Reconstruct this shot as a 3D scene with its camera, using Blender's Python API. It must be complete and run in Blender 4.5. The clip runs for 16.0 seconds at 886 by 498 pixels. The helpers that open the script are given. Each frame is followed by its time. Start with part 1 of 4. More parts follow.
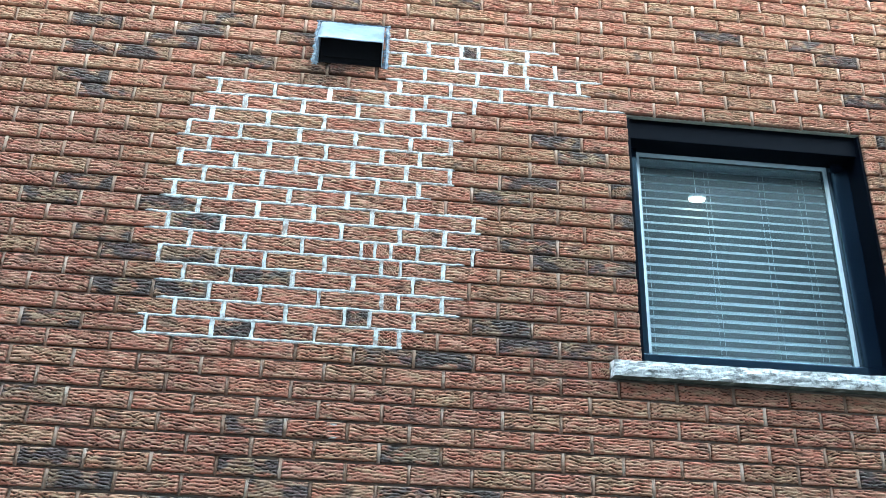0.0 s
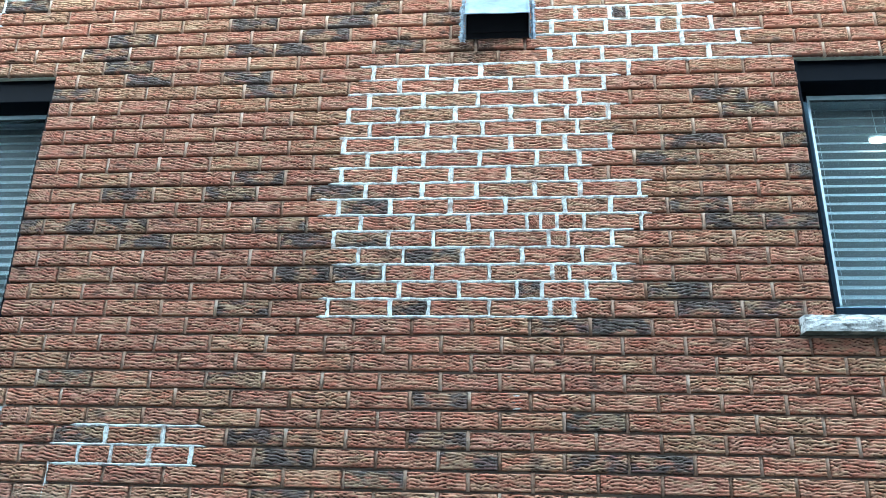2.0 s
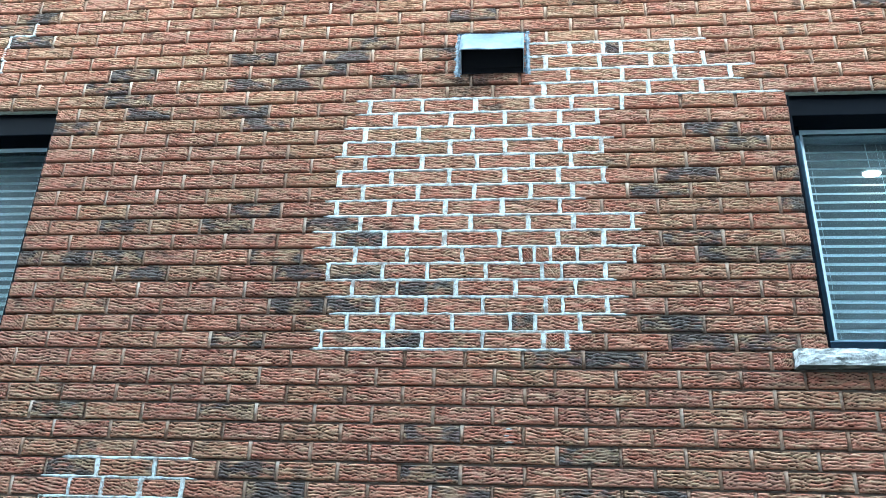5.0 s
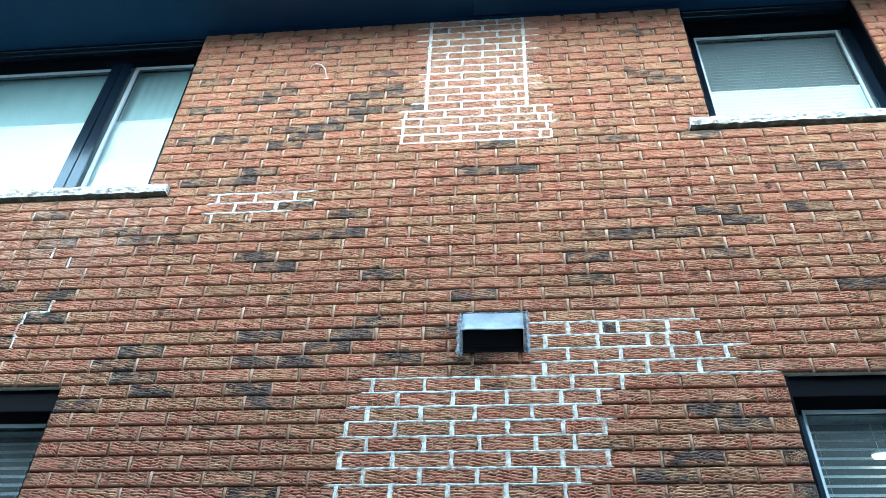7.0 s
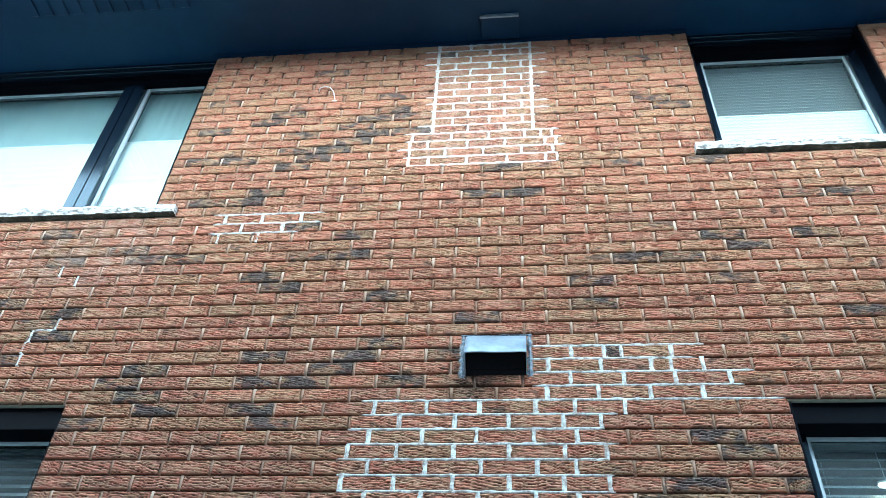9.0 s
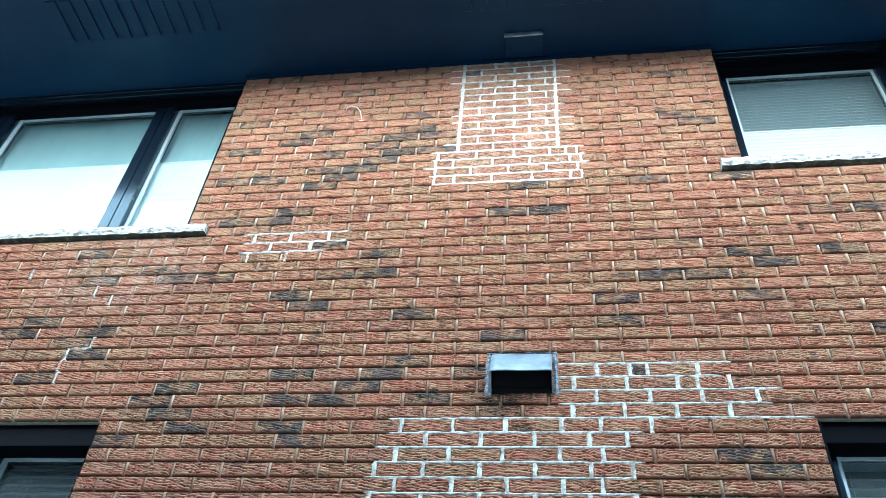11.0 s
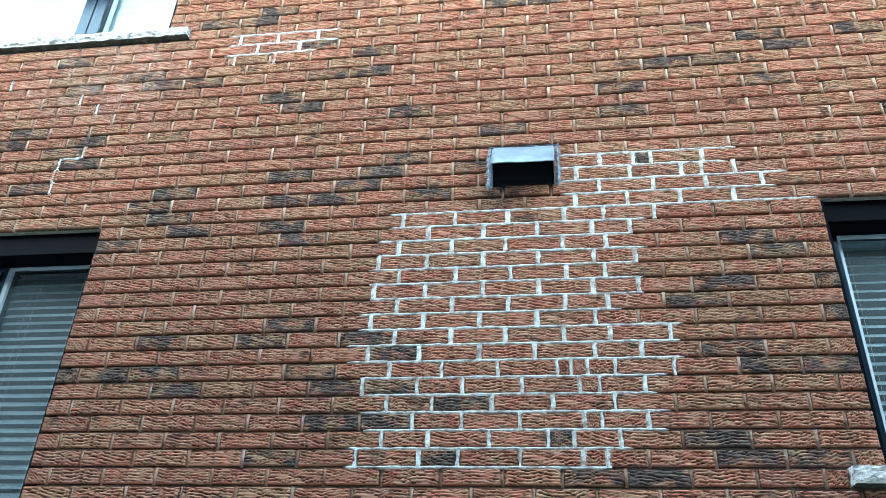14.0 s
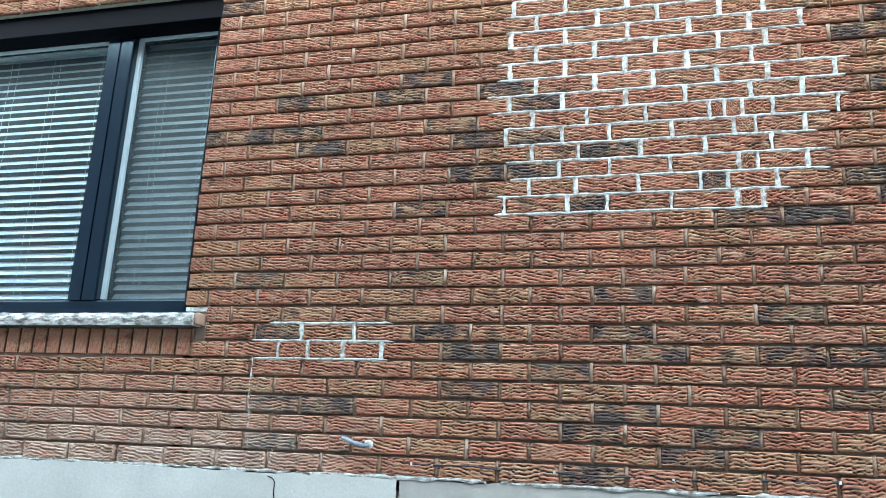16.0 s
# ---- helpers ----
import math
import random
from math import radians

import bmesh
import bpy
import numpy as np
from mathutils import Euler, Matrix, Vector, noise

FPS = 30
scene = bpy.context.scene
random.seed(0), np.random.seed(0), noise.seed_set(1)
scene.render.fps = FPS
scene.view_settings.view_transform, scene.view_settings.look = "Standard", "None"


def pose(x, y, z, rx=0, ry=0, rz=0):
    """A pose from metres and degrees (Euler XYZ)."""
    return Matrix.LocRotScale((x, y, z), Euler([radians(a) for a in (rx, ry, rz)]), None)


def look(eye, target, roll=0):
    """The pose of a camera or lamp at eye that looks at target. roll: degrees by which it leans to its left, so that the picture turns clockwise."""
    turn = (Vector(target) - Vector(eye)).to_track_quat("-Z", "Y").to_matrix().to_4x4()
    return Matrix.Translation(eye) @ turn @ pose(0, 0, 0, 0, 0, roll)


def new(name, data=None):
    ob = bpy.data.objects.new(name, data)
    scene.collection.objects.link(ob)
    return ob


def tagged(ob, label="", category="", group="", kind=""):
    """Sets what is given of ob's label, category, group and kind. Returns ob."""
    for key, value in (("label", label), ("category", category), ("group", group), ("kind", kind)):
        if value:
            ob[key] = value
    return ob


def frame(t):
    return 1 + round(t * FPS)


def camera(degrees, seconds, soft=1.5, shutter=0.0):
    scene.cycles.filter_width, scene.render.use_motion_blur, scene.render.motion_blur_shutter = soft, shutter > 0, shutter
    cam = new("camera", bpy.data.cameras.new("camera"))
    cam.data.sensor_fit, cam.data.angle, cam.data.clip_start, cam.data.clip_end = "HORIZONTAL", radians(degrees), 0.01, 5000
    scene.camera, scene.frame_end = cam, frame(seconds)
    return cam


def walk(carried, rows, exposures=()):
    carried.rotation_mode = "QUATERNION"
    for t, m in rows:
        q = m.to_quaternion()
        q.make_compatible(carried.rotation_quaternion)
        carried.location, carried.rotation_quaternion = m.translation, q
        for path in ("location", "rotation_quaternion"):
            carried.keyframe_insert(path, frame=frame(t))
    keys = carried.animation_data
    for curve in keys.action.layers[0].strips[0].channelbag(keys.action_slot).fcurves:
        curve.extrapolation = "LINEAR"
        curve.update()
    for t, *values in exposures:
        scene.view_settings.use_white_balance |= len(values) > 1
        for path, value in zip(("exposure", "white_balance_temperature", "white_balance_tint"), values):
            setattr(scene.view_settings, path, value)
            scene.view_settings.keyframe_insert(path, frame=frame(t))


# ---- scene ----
cam = camera(58.5, 16.0, soft=0.6)
PATH = [
    (0, (0.565, -2.747, 1.51), (0.706, -0.913, 2.295), 2.4),
    (0.5, (0.628, -2.769, 1.487), (0.644, -0.927, 2.268), 3.5),
    (1, (0.59, -2.765, 1.489), (0.58, -0.916, 2.25), 2.4),
    (1.5, (0.494, -2.745, 1.478), (0.418, -0.887, 2.214), 2.0),
    (2, (0.421, -2.737, 1.478), (0.242, -0.882, 2.205), 1.7),
    (2.5, (0.397, -2.72, 1.482), (0.203, -0.866, 2.205), 1.8),
    (3, (0.417, -2.701, 1.477), (0.208, -0.851, 2.205), 1.7),
    (3.2, (0.422, -2.698, 1.475), (0.201, -0.849, 2.204), 1.7),
    (5.3, (0.47, -2.769, 1.476), (0.283, -0.966, 2.32), 2.0),
    (5.5, (0.431, -2.8, 1.518), (0.249, -1.021, 2.413), 1.5),
    (6, (0.432, -2.795, 1.511), (0.229, -1.086, 2.529), 1.2),
    (6.5, (0.448, -2.836, 1.566), (0.227, -1.243, 2.755), 2.4),
    (7, (0.46, -2.851, 1.614), (0.281, -1.343, 2.916), 2.5),
    (7.5, (0.481, -2.841, 1.61), (0.336, -1.354, 2.939), 2.3),
    (8, (0.5, -2.821, 1.609), (0.34, -1.334, 2.937), 2.6),
    (8.5, (0.493, -2.803, 1.582), (0.301, -1.319, 2.909), 3.4),
    (8.7, (0.493, -2.827, 1.598), (0.295, -1.354, 2.936), 3.6),
    (10.8, (0.529, -2.912, 1.638), (0.263, -1.454, 2.981), 5.1),
    (11, (0.51, -2.901, 1.611), (0.235, -1.46, 2.971), 5.4),
    (11.5, (0.526, -2.914, 1.611), (0.204, -1.534, 3.022), 6.3),
    (12, (0.475, -2.919, 1.606), (0.15, -1.547, 3.025), 4.9),
    (12.5, (0.427, -2.858, 1.595), (0.01, -1.43, 2.932), 6.1),
    (13, (0.438, -2.8, 1.586), (-0.003, -1.344, 2.885), 5.5),
    (13.5, (0.465, -2.776, 1.552), (0.078, -1.203, 2.726), 4.6),
    (14, (0.467, -2.761, 1.529), (0.194, -1.062, 2.548), 2.6),
    (14.5, (0.446, -2.753, 1.506), (0.238, -0.983, 2.415), 2.4),
    (14.9, (0.429, -2.764, 1.472), (0.232, -0.948, 2.287), 1.9),
    (15, (0.395, -2.77, 1.465), (0.216, -0.932, 2.234), 1.4),
    (15.5, (0.299, -2.761, 1.444), (0.006, -0.87, 2.025), 3.1),
    (16, (0.226, -2.746, 1.432), (-0.261, -0.871, 1.931), 2.5),
]
EXPOSURES = [(0.0, 2.85, 5300, -4), (1.0, 2.85, 5100, -6), (3.2, 2.83, 5250, -6), (5.5, 2.91, 5050, -8), (6.0, 2.85, 5050, -6), (6.5, 2.33, 5150, -6), (7.0, 2.36, 5150, -6), (11.0, 2.37, 5200, -6),
             (12.5, 2.31, 5250, -5), (13.2, 2.33, 5250, -5), (14.0, 2.42, 5350, -5), (14.5, 2.80, 5200, -5), (15.2, 2.85, 5150, -5), (16.0, 2.85, 5800, 0)]
walk(cam, [(t, look(eye, target, roll)) for t, eye, target, roll in PATH], exposures=EXPOSURES)

# ---- sky and light: bright overcast ----
world = bpy.data.worlds.new("overcast")
scene.world = world
world.use_nodes = True
wn, wl = world.node_tree.nodes, world.node_tree.links
sky = wn.new("ShaderNodeTexSky")
sky.sky_type, sky.sun_disc = "NISHITA", False
sky.sun_elevation, sky.sun_rotation = radians(24), radians(196)
sky.air_density, sky.dust_density, sky.ozone_density = 1.0, 6.0, 1.0
cloud = wn.new("ShaderNodeMixRGB")
cloud.inputs["Fac"].default_value = 0.75
cloud.inputs["Color2"].default_value = (10.5, 11.0, 11.6, 1)
wl.new(sky.outputs["Color"], cloud.inputs["Color1"])
wl.new(cloud.outputs["Color"], wn["Background"].inputs["Color"])
wn["Background"].inputs["Strength"].default_value = 0.15
sun = new("sun", bpy.data.lights.new("sun", "SUN"))
sun.data.energy, sun.data.angle, sun.data.color = 0.6, radians(34), (1.0, 0.94, 0.85)
sun.matrix_world = look((-2.5, -9.0, 6.2), (0, 0, 2.0))

# ---- materials ----


class Mat:
    """A node material with a Principled surface and small helpers."""

    def __init__(self, name, rough=0.8, metal=0.0, spec=0.5):
        self.m = bpy.data.materials.new(name)
        self.m.use_nodes = True
        self.n, self.l = self.m.node_tree.nodes, self.m.node_tree.links
        self.b = self.n["Principled BSDF"]
        self.b.inputs["Roughness"].default_value = rough
        self.b.inputs["Metallic"].default_value = metal
        self.b.inputs["Specular IOR Level"].default_value = spec
        self.pos = self.n.new("ShaderNodeNewGeometry").outputs["Position"]

    def noise(self, scale, detail=4.0, rough=0.55, stretch=None):
        t = self.n.new("ShaderNodeTexNoise")
        t.inputs["Scale"].default_value, t.inputs["Detail"].default_value = scale, detail
        t.inputs["Roughness"].default_value = rough
        v = self.pos
        if stretch:
            mp = self.n.new("ShaderNodeMapping")
            mp.inputs["Scale"].default_value = stretch
            self.l.new(v, mp.inputs["Vector"])
            v = mp.outputs["Vector"]
        self.l.new(v, t.inputs["Vector"])
        return t.outputs["Fac"]

    def ramp(self, fac, stops, interp="LINEAR"):
        r = self.n.new("ShaderNodeValToRGB")
        r.color_ramp.interpolation = interp
        e = r.color_ramp.elements
        while len(e) < len(stops):
            e.new(0.5)
        for el, (p, c) in zip(e, stops):
            el.position = p
            el.color = (*c, 1) if len(c) == 3 else c
        self.l.new(fac, r.inputs["Fac"])
        return r.outputs["Color"]

    def mix(self, fac, a, b, mode="MIX"):
        x = self.n.new("ShaderNodeMixRGB")
        x.blend_type = mode
        for sock, v in (("Fac", fac), ("Color1", a), ("Color2", b)):
            if isinstance(v, (int, float)):
                x.inputs[sock].default_value = v
            elif isinstance(v, tuple):
                x.inputs[sock].default_value = (*v, 1)
            else:
                self.l.new(v, x.inputs[sock])
        return x.outputs["Color"]

    def math(self, op, a, b=None):
        x = self.n.new("ShaderNodeMath")
        x.operation = op
        for i, v in enumerate((a, b)):
            if isinstance(v, (int, float)):
                x.inputs[i].default_value = v
            elif v is not None:
                self.l.new(v, x.inputs[i])
        return x.outputs["Value"]

    def rand(self):
        """A random value for each brick, be it an object or an island of a joined mesh."""
        a = self.n.new("ShaderNodeObjectInfo").outputs["Random"]
        b = self.n.new("ShaderNodeNewGeometry").outputs["Random Per Island"]
        return self.math("FRACT", self.math("ADD", a, b))

    def attr(self, name):
        a = self.n.new("ShaderNodeAttribute")
        a.attribute_name = name
        return a.outputs["Fac"]

    def done(self, color, bump=None, strength=0.3, dist=0.002):
        if isinstance(color, tuple):
            self.b.inputs["Base Color"].default_value = (*color, 1)
        else:
            self.l.new(color, self.b.inputs["Base Color"])
        if bump is not None:
            bp = self.n.new("ShaderNodeBump")
            bp.inputs["Strength"].default_value, bp.inputs["Distance"].default_value = strength, dist
            self.l.new(bump, bp.inputs["Height"])
            self.l.new(bp.outputs["Normal"], self.b.inputs["Normal"])
        return self.m


def brick_material(name, tones, worn, groove, blotch, blotch_range, red=(0.34, 0.05, 0.032), olive=(0.33, 0.215, 0.115),
                   ridge_red=(0.56, 0.17, 0.11), ridge_olive=(0.5, 0.36, 0.22)):
    k = Mat(name, rough=0.85, spec=0.25)
    r = k.rand()
    base = k.ramp(r, tones)
    mott = k.noise(14.0, 3.0)
    base = k.mix(k.math("MULTIPLY", k.ramp(mott, [(0.42, (0, 0, 0)), (0.62, (1, 1, 1))]), 0.45), base, worn)
    # burnt red and olive streaks along the drag marks
    streak = k.noise(34.0, 3.0, 0.6, (0.45, 1.0, 1.7))
    base = k.mix(k.math("MULTIPLY", k.ramp(streak, [(0.36, (1, 1, 1)), (0.47, (0, 0, 0))]), 0.6), base, red)
    base = k.mix(k.math("MULTIPLY", k.ramp(streak, [(0.53, (0, 0, 0)), (0.66, (1, 1, 1))]), 0.48), base, olive)
    spot = k.ramp(k.noise(9.0, 2.0, 0.6, (1.0, 1.0, 1.6)), [(blotch_range[0], (0, 0, 0)), (blotch_range[1], (1, 1, 1))])
    # groove shade is put into the colour: low relief near black, ridges paler
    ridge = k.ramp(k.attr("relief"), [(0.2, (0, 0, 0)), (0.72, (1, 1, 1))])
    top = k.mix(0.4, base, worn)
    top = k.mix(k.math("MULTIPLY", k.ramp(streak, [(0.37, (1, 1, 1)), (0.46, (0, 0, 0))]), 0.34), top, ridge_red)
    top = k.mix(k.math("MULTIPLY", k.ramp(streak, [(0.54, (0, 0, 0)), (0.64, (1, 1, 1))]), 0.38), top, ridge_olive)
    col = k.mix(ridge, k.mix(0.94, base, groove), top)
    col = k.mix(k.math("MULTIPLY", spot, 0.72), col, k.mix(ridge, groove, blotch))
    fine = k.noise(420.0, 3.0, 0.7)
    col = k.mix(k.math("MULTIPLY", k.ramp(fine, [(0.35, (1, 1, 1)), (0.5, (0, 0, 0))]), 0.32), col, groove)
    pale = k.ramp(k.noise(160.0, 2.0), [(0.66, (0, 0, 0)), (0.76, (1, 1, 1))])
    col = k.mix(k.math("MULTIPLY", pale, 0.35), col, (0.5, 0.38, 0.28))
    # whitish salt bloom on the lowest courses under the wide window
    sep = k.n.new("ShaderNodeSeparateXYZ")
    k.l.new(k.pos, sep.inputs["Vector"])
    low = k.math("MULTIPLY", k.ramp(k.math("MULTIPLY", sep.outputs["Z"], 0.5), [(0.70, (1, 1, 1)), (0.86, (0, 0, 0))]),
                 k.ramp(k.math("MULTIPLY", sep.outputs["X"], -0.5), [(0.3, (0, 0, 0)), (0.62, (1, 1, 1))]))
    bloom = k.math("MULTIPLY", low, k.ramp(k.noise(11.0, 4.0), [(0.3, (0.12, 0.12, 0.12)), (0.6, (0.72, 0.72, 0.72))]))
    col = k.mix(bloom, col, (0.6, 0.5, 0.42))
    upper = k.math("MULTIPLY", k.ramp(k.math("ABSOLUTE", k.math("SUBTRACT", sep.outputs["Z"], 4.28)), [(0.15, (1, 1, 1)), (0.4, (0, 0, 0))]),
                   k.ramp(k.math("ABSOLUTE", k.math("ADD", sep.outputs["X"], 1.75)), [(0.2, (1, 1, 1)), (0.55, (0, 0, 0))]))
    bloom = k.math("MULTIPLY", upper, k.ramp(k.noise(13.0, 4.0), [(0.4, (0, 0, 0)), (0.62, (0.42, 0.42, 0.42))]))
    col = k.mix(bloom, col, (0.58, 0.44, 0.37))
    # pale mortar haze wiped over the repaired bricks under the eaves
    near = k.ramp(k.math("ABSOLUTE", k.math("SUBTRACT", sep.outputs["X"], 0.28)), [(0.29, (1, 1, 1)), (0.42, (0, 0, 0))])
    high = k.ramp(k.math("MULTIPLY", sep.outputs["Z"], 0.1), [(0.478, (0, 0, 0)), (0.49, (1, 1, 1))])
    wiped = k.math("MULTIPLY", k.math("MULTIPLY", near, high), k.ramp(k.noise(16.0, 4.0), [(0.4, (0.0, 0.0, 0.0)), (0.65, (0.22, 0.22, 0.22))]))
    col = k.mix(wiped, col, (0.62, 0.54, 0.48))
    # soot blown out of the exhaust hood
    dx = k.math("MULTIPLY", k.math("SUBTRACT", sep.outputs["X"], 0.27), 0.75)
    dz = k.math("SUBTRACT", sep.outputs["Z"], 3.46)
    far = k.math("SQRT", k.math("ADD", k.math("MULTIPLY", dx, dx), k.math("MULTIPLY", dz, dz)))
    soot = k.math("MULTIPLY", k.ramp(far, [(0.04, (1, 1, 1)), (0.15, (0, 0, 0))]), k.ramp(k.noise(22.0, 4.0), [(0.3, (0.35, 0.35, 0.35)), (0.6, (0.85, 0.85, 0.85))]))
    col = k.mix(soot, col, (0.045, 0.032, 0.028))
    hue = k.n.new("ShaderNodeHueSaturation")
    hue.inputs["Hue"].default_value, hue.inputs["Saturation"].default_value, hue.inputs["Value"].default_value = 0.5055, 0.98, 0.81
    k.l.new(col, hue.inputs["Color"])
    return k.done(hue.outputs["Color"], fine, 0.6, 0.0025)


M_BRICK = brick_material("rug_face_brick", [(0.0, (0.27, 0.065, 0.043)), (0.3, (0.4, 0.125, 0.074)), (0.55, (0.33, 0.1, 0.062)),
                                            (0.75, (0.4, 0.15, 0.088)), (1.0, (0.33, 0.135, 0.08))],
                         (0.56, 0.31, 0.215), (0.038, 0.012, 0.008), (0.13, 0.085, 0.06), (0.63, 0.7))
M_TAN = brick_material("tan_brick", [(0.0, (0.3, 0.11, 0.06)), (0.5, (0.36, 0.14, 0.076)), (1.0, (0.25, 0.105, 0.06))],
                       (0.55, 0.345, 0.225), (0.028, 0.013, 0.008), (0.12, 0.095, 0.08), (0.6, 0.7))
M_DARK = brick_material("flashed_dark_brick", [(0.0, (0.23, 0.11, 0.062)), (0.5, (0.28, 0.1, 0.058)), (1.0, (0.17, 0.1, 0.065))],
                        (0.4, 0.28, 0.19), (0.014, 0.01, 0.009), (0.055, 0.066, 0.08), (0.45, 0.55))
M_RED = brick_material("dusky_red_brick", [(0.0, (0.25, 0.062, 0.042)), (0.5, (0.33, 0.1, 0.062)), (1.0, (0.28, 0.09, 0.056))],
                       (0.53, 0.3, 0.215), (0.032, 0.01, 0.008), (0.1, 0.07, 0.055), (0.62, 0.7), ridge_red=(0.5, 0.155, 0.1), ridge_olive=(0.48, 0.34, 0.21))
BRICK_MATS = [M_BRICK, M_TAN, M_DARK, M_RED]

k = Mat("grey_mortar", rough=0.95, spec=0.2)
g = k.noise(300.0, 3.0, 0.7)
M_MORTAR = k.done(k.mix(g, k.ramp(k.noise(6.0), [(0.3, (0.17, 0.12, 0.095)), (0.7, (0.32, 0.26, 0.21))]), (0.25, 0.2, 0.16)), g, 0.6, 0.002)
k = Mat("head_mortar", rough=0.95, spec=0.2)
g = k.noise(300.0, 3.0, 0.7)
M_HEAD = k.done(k.ramp(k.noise(7.0, 3.0), [(0.36, (0.2, 0.125, 0.085)), (0.52, (0.31, 0.22, 0.165)), (0.68, (0.45, 0.38, 0.31))]), g, 0.6, 0.002)
k = Mat("white_mortar", rough=0.9, spec=0.3)
g = k.noise(200.0, 4.0, 0.7)
M_WHITE = k.done(k.mix(k.ramp(k.noise(38.0, 4.0, 0.65), [(0.36, (0, 0, 0)), (0.5, (0.55, 0.55, 0.55)), (0.64, (1, 1, 1))]), (0.25, 0.215, 0.19), (0.55, 0.605, 0.605)), g, 0.7, 0.003)

k = Mat("fresh_white_mortar", rough=0.9, spec=0.3)
g = k.noise(200.0, 4.0, 0.7)
M_FRESH = k.done(k.mix(k.ramp(k.noise(38.0, 4.0, 0.65), [(0.36, (0, 0, 0)), (0.5, (0.7, 0.7, 0.7)), (0.64, (1, 1, 1))]), (0.36, 0.31, 0.265), (0.62, 0.64, 0.635)), g, 0.7, 0.003)

k = Mat("rock_faced_stone", rough=0.85)
g = k.noise(55.0, 5.0, 0.65)
veins = k.ramp(k.noise(30.0, 5.0, 0.7, (0.7, 1, 1.8)), [(0.42, (0.06, 0.06, 0.055)), (0.5, (0.45, 0.46, 0.45)), (0.68, (0.7, 0.72, 0.71))])
M_STONE = k.done(k.mix(0.3, veins, k.ramp(g, [(0.35, (0.2, 0.2, 0.19)), (0.6, (0.62, 0.64, 0.63))])), g, 0.8, 0.006)

# near-black blotched stone for the downward faces of the sills
k = Mat("near_black_stone", rough=0.9, spec=0.2)
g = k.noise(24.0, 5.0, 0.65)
M_UNDERSIDE = k.done(k.ramp(g, [(0.35, (0.03, 0.035, 0.028)), (0.55, (0.07, 0.075, 0.06)), (0.72, (0.2, 0.2, 0.17))]), g, 0.6, 0.004)

k = Mat("navy_black_aluminium", rough=0.14, spec=0.65)
k.b.inputs["Specular Tint"].default_value = (0.5, 0.8, 1.0, 1)
M_FRAME = k.done(k.ramp(k.noise(8.0), [(0.3, (0.003, 0.006, 0.012)), (0.7, (0.005, 0.009, 0.017))]), k.noise(60.0), 0.05, 0.001)
# darkened matte copy of the frame: shade and missing reflection put into colour
k = Mat("shade_black_flashing", rough=0.5, spec=0.03)
M_CAP_SHADE = k.done(k.ramp(k.noise(8.0), [(0.3, (0.0008, 0.0014, 0.003)), (0.7, (0.0012, 0.002, 0.004))]), k.noise(60.0), 0.05, 0.001)
k = Mat("dark_soffit", rough=0.4, spec=0.25)
k.b.inputs["Specular Tint"].default_value = (0.4, 0.7, 1.0, 1)
M_SOFFIT = k.done(k.ramp(k.noise(5.0), [(0.3, (0.004, 0.016, 0.042)), (0.7, (0.006, 0.021, 0.053))]), k.noise(40.0), 0.05, 0.001)
k = Mat("dark_gutter", rough=0.25, spec=0.6)
M_GUTTER = k.done((0.02, 0.04, 0.075), k.noise(20.0), 0.05, 0.001)
k = Mat("pale_spacer", rough=0.4)
M_SPACER = k.done((0.42, 0.49, 0.52))
k = Mat("galvanised_blue_grey", rough=0.42, metal=0.35)
g = k.noise(18.0, 4.0)
M_VENT = k.done(k.ramp(g, [(0.35, (0.17, 0.225, 0.28)), (0.65, (0.26, 0.33, 0.39))]), k.noise(30.0), 0.25, 0.004)
k = Mat("black_inside", rough=0.8, spec=0.2)
M_BLACK = k.done((0.008, 0.008, 0.01))
k = Mat("caulk", rough=0.6)
M_CAULK = k.done(k.ramp(k.noise(60.0), [(0.4, (0.06, 0.085, 0.115)), (0.6, (0.2, 0.24, 0.28))]), k.noise(80.0), 0.8, 0.004)
k = Mat("parged_concrete", rough=0.9, spec=0.3)
g = k.noise(90.0, 5.0, 0.65)
M_CONC = k.done(k.mix(0.3, k.ramp(k.noise(3.0, 5.0, 0.6), [(0.3, (0.31, 0.32, 0.305)), (0.6, (0.41, 0.425, 0.405)), (0.8, (0.48, 0.495, 0.47))]),
                      k.ramp(g, [(0.3, (0.3, 0.31, 0.295)), (0.7, (0.5, 0.515, 0.49))])), g, 0.4, 0.003)
k = Mat("old_concrete", rough=0.92, spec=0.3)
g = k.noise(90.0, 5.0, 0.65)
M_CONC2 = k.done(k.ramp(k.noise(4.0, 5.0, 0.6), [(0.3, (0.24, 0.235, 0.22)), (0.7, (0.36, 0.35, 0.33))]), g, 0.5, 0.003)
k = Mat("white_blind", rough=0.5)
M_BLIND = k.done(k.ramp(k.noise(4.0), [(0.3, (0.74, 0.77, 0.78)), (0.7, (0.8, 0.83, 0.84))]))


def let_light_through(k, share, color):
    """Thin sheet that passes a share of the light to its other side."""
    tl, mx = k.n.new("ShaderNodeBsdfTranslucent"), k.n.new("ShaderNodeMixShader")
    tl.inputs["Color"].default_value = (*color, 1)
    mx.inputs["Fac"].default_value = share
    k.l.new(k.b.outputs["BSDF"], mx.inputs[1])
    k.l.new(tl.outputs["BSDF"], mx.inputs[2])
    k.l.new(mx.outputs["Shader"], k.n["Material Output"].inputs["Surface"])


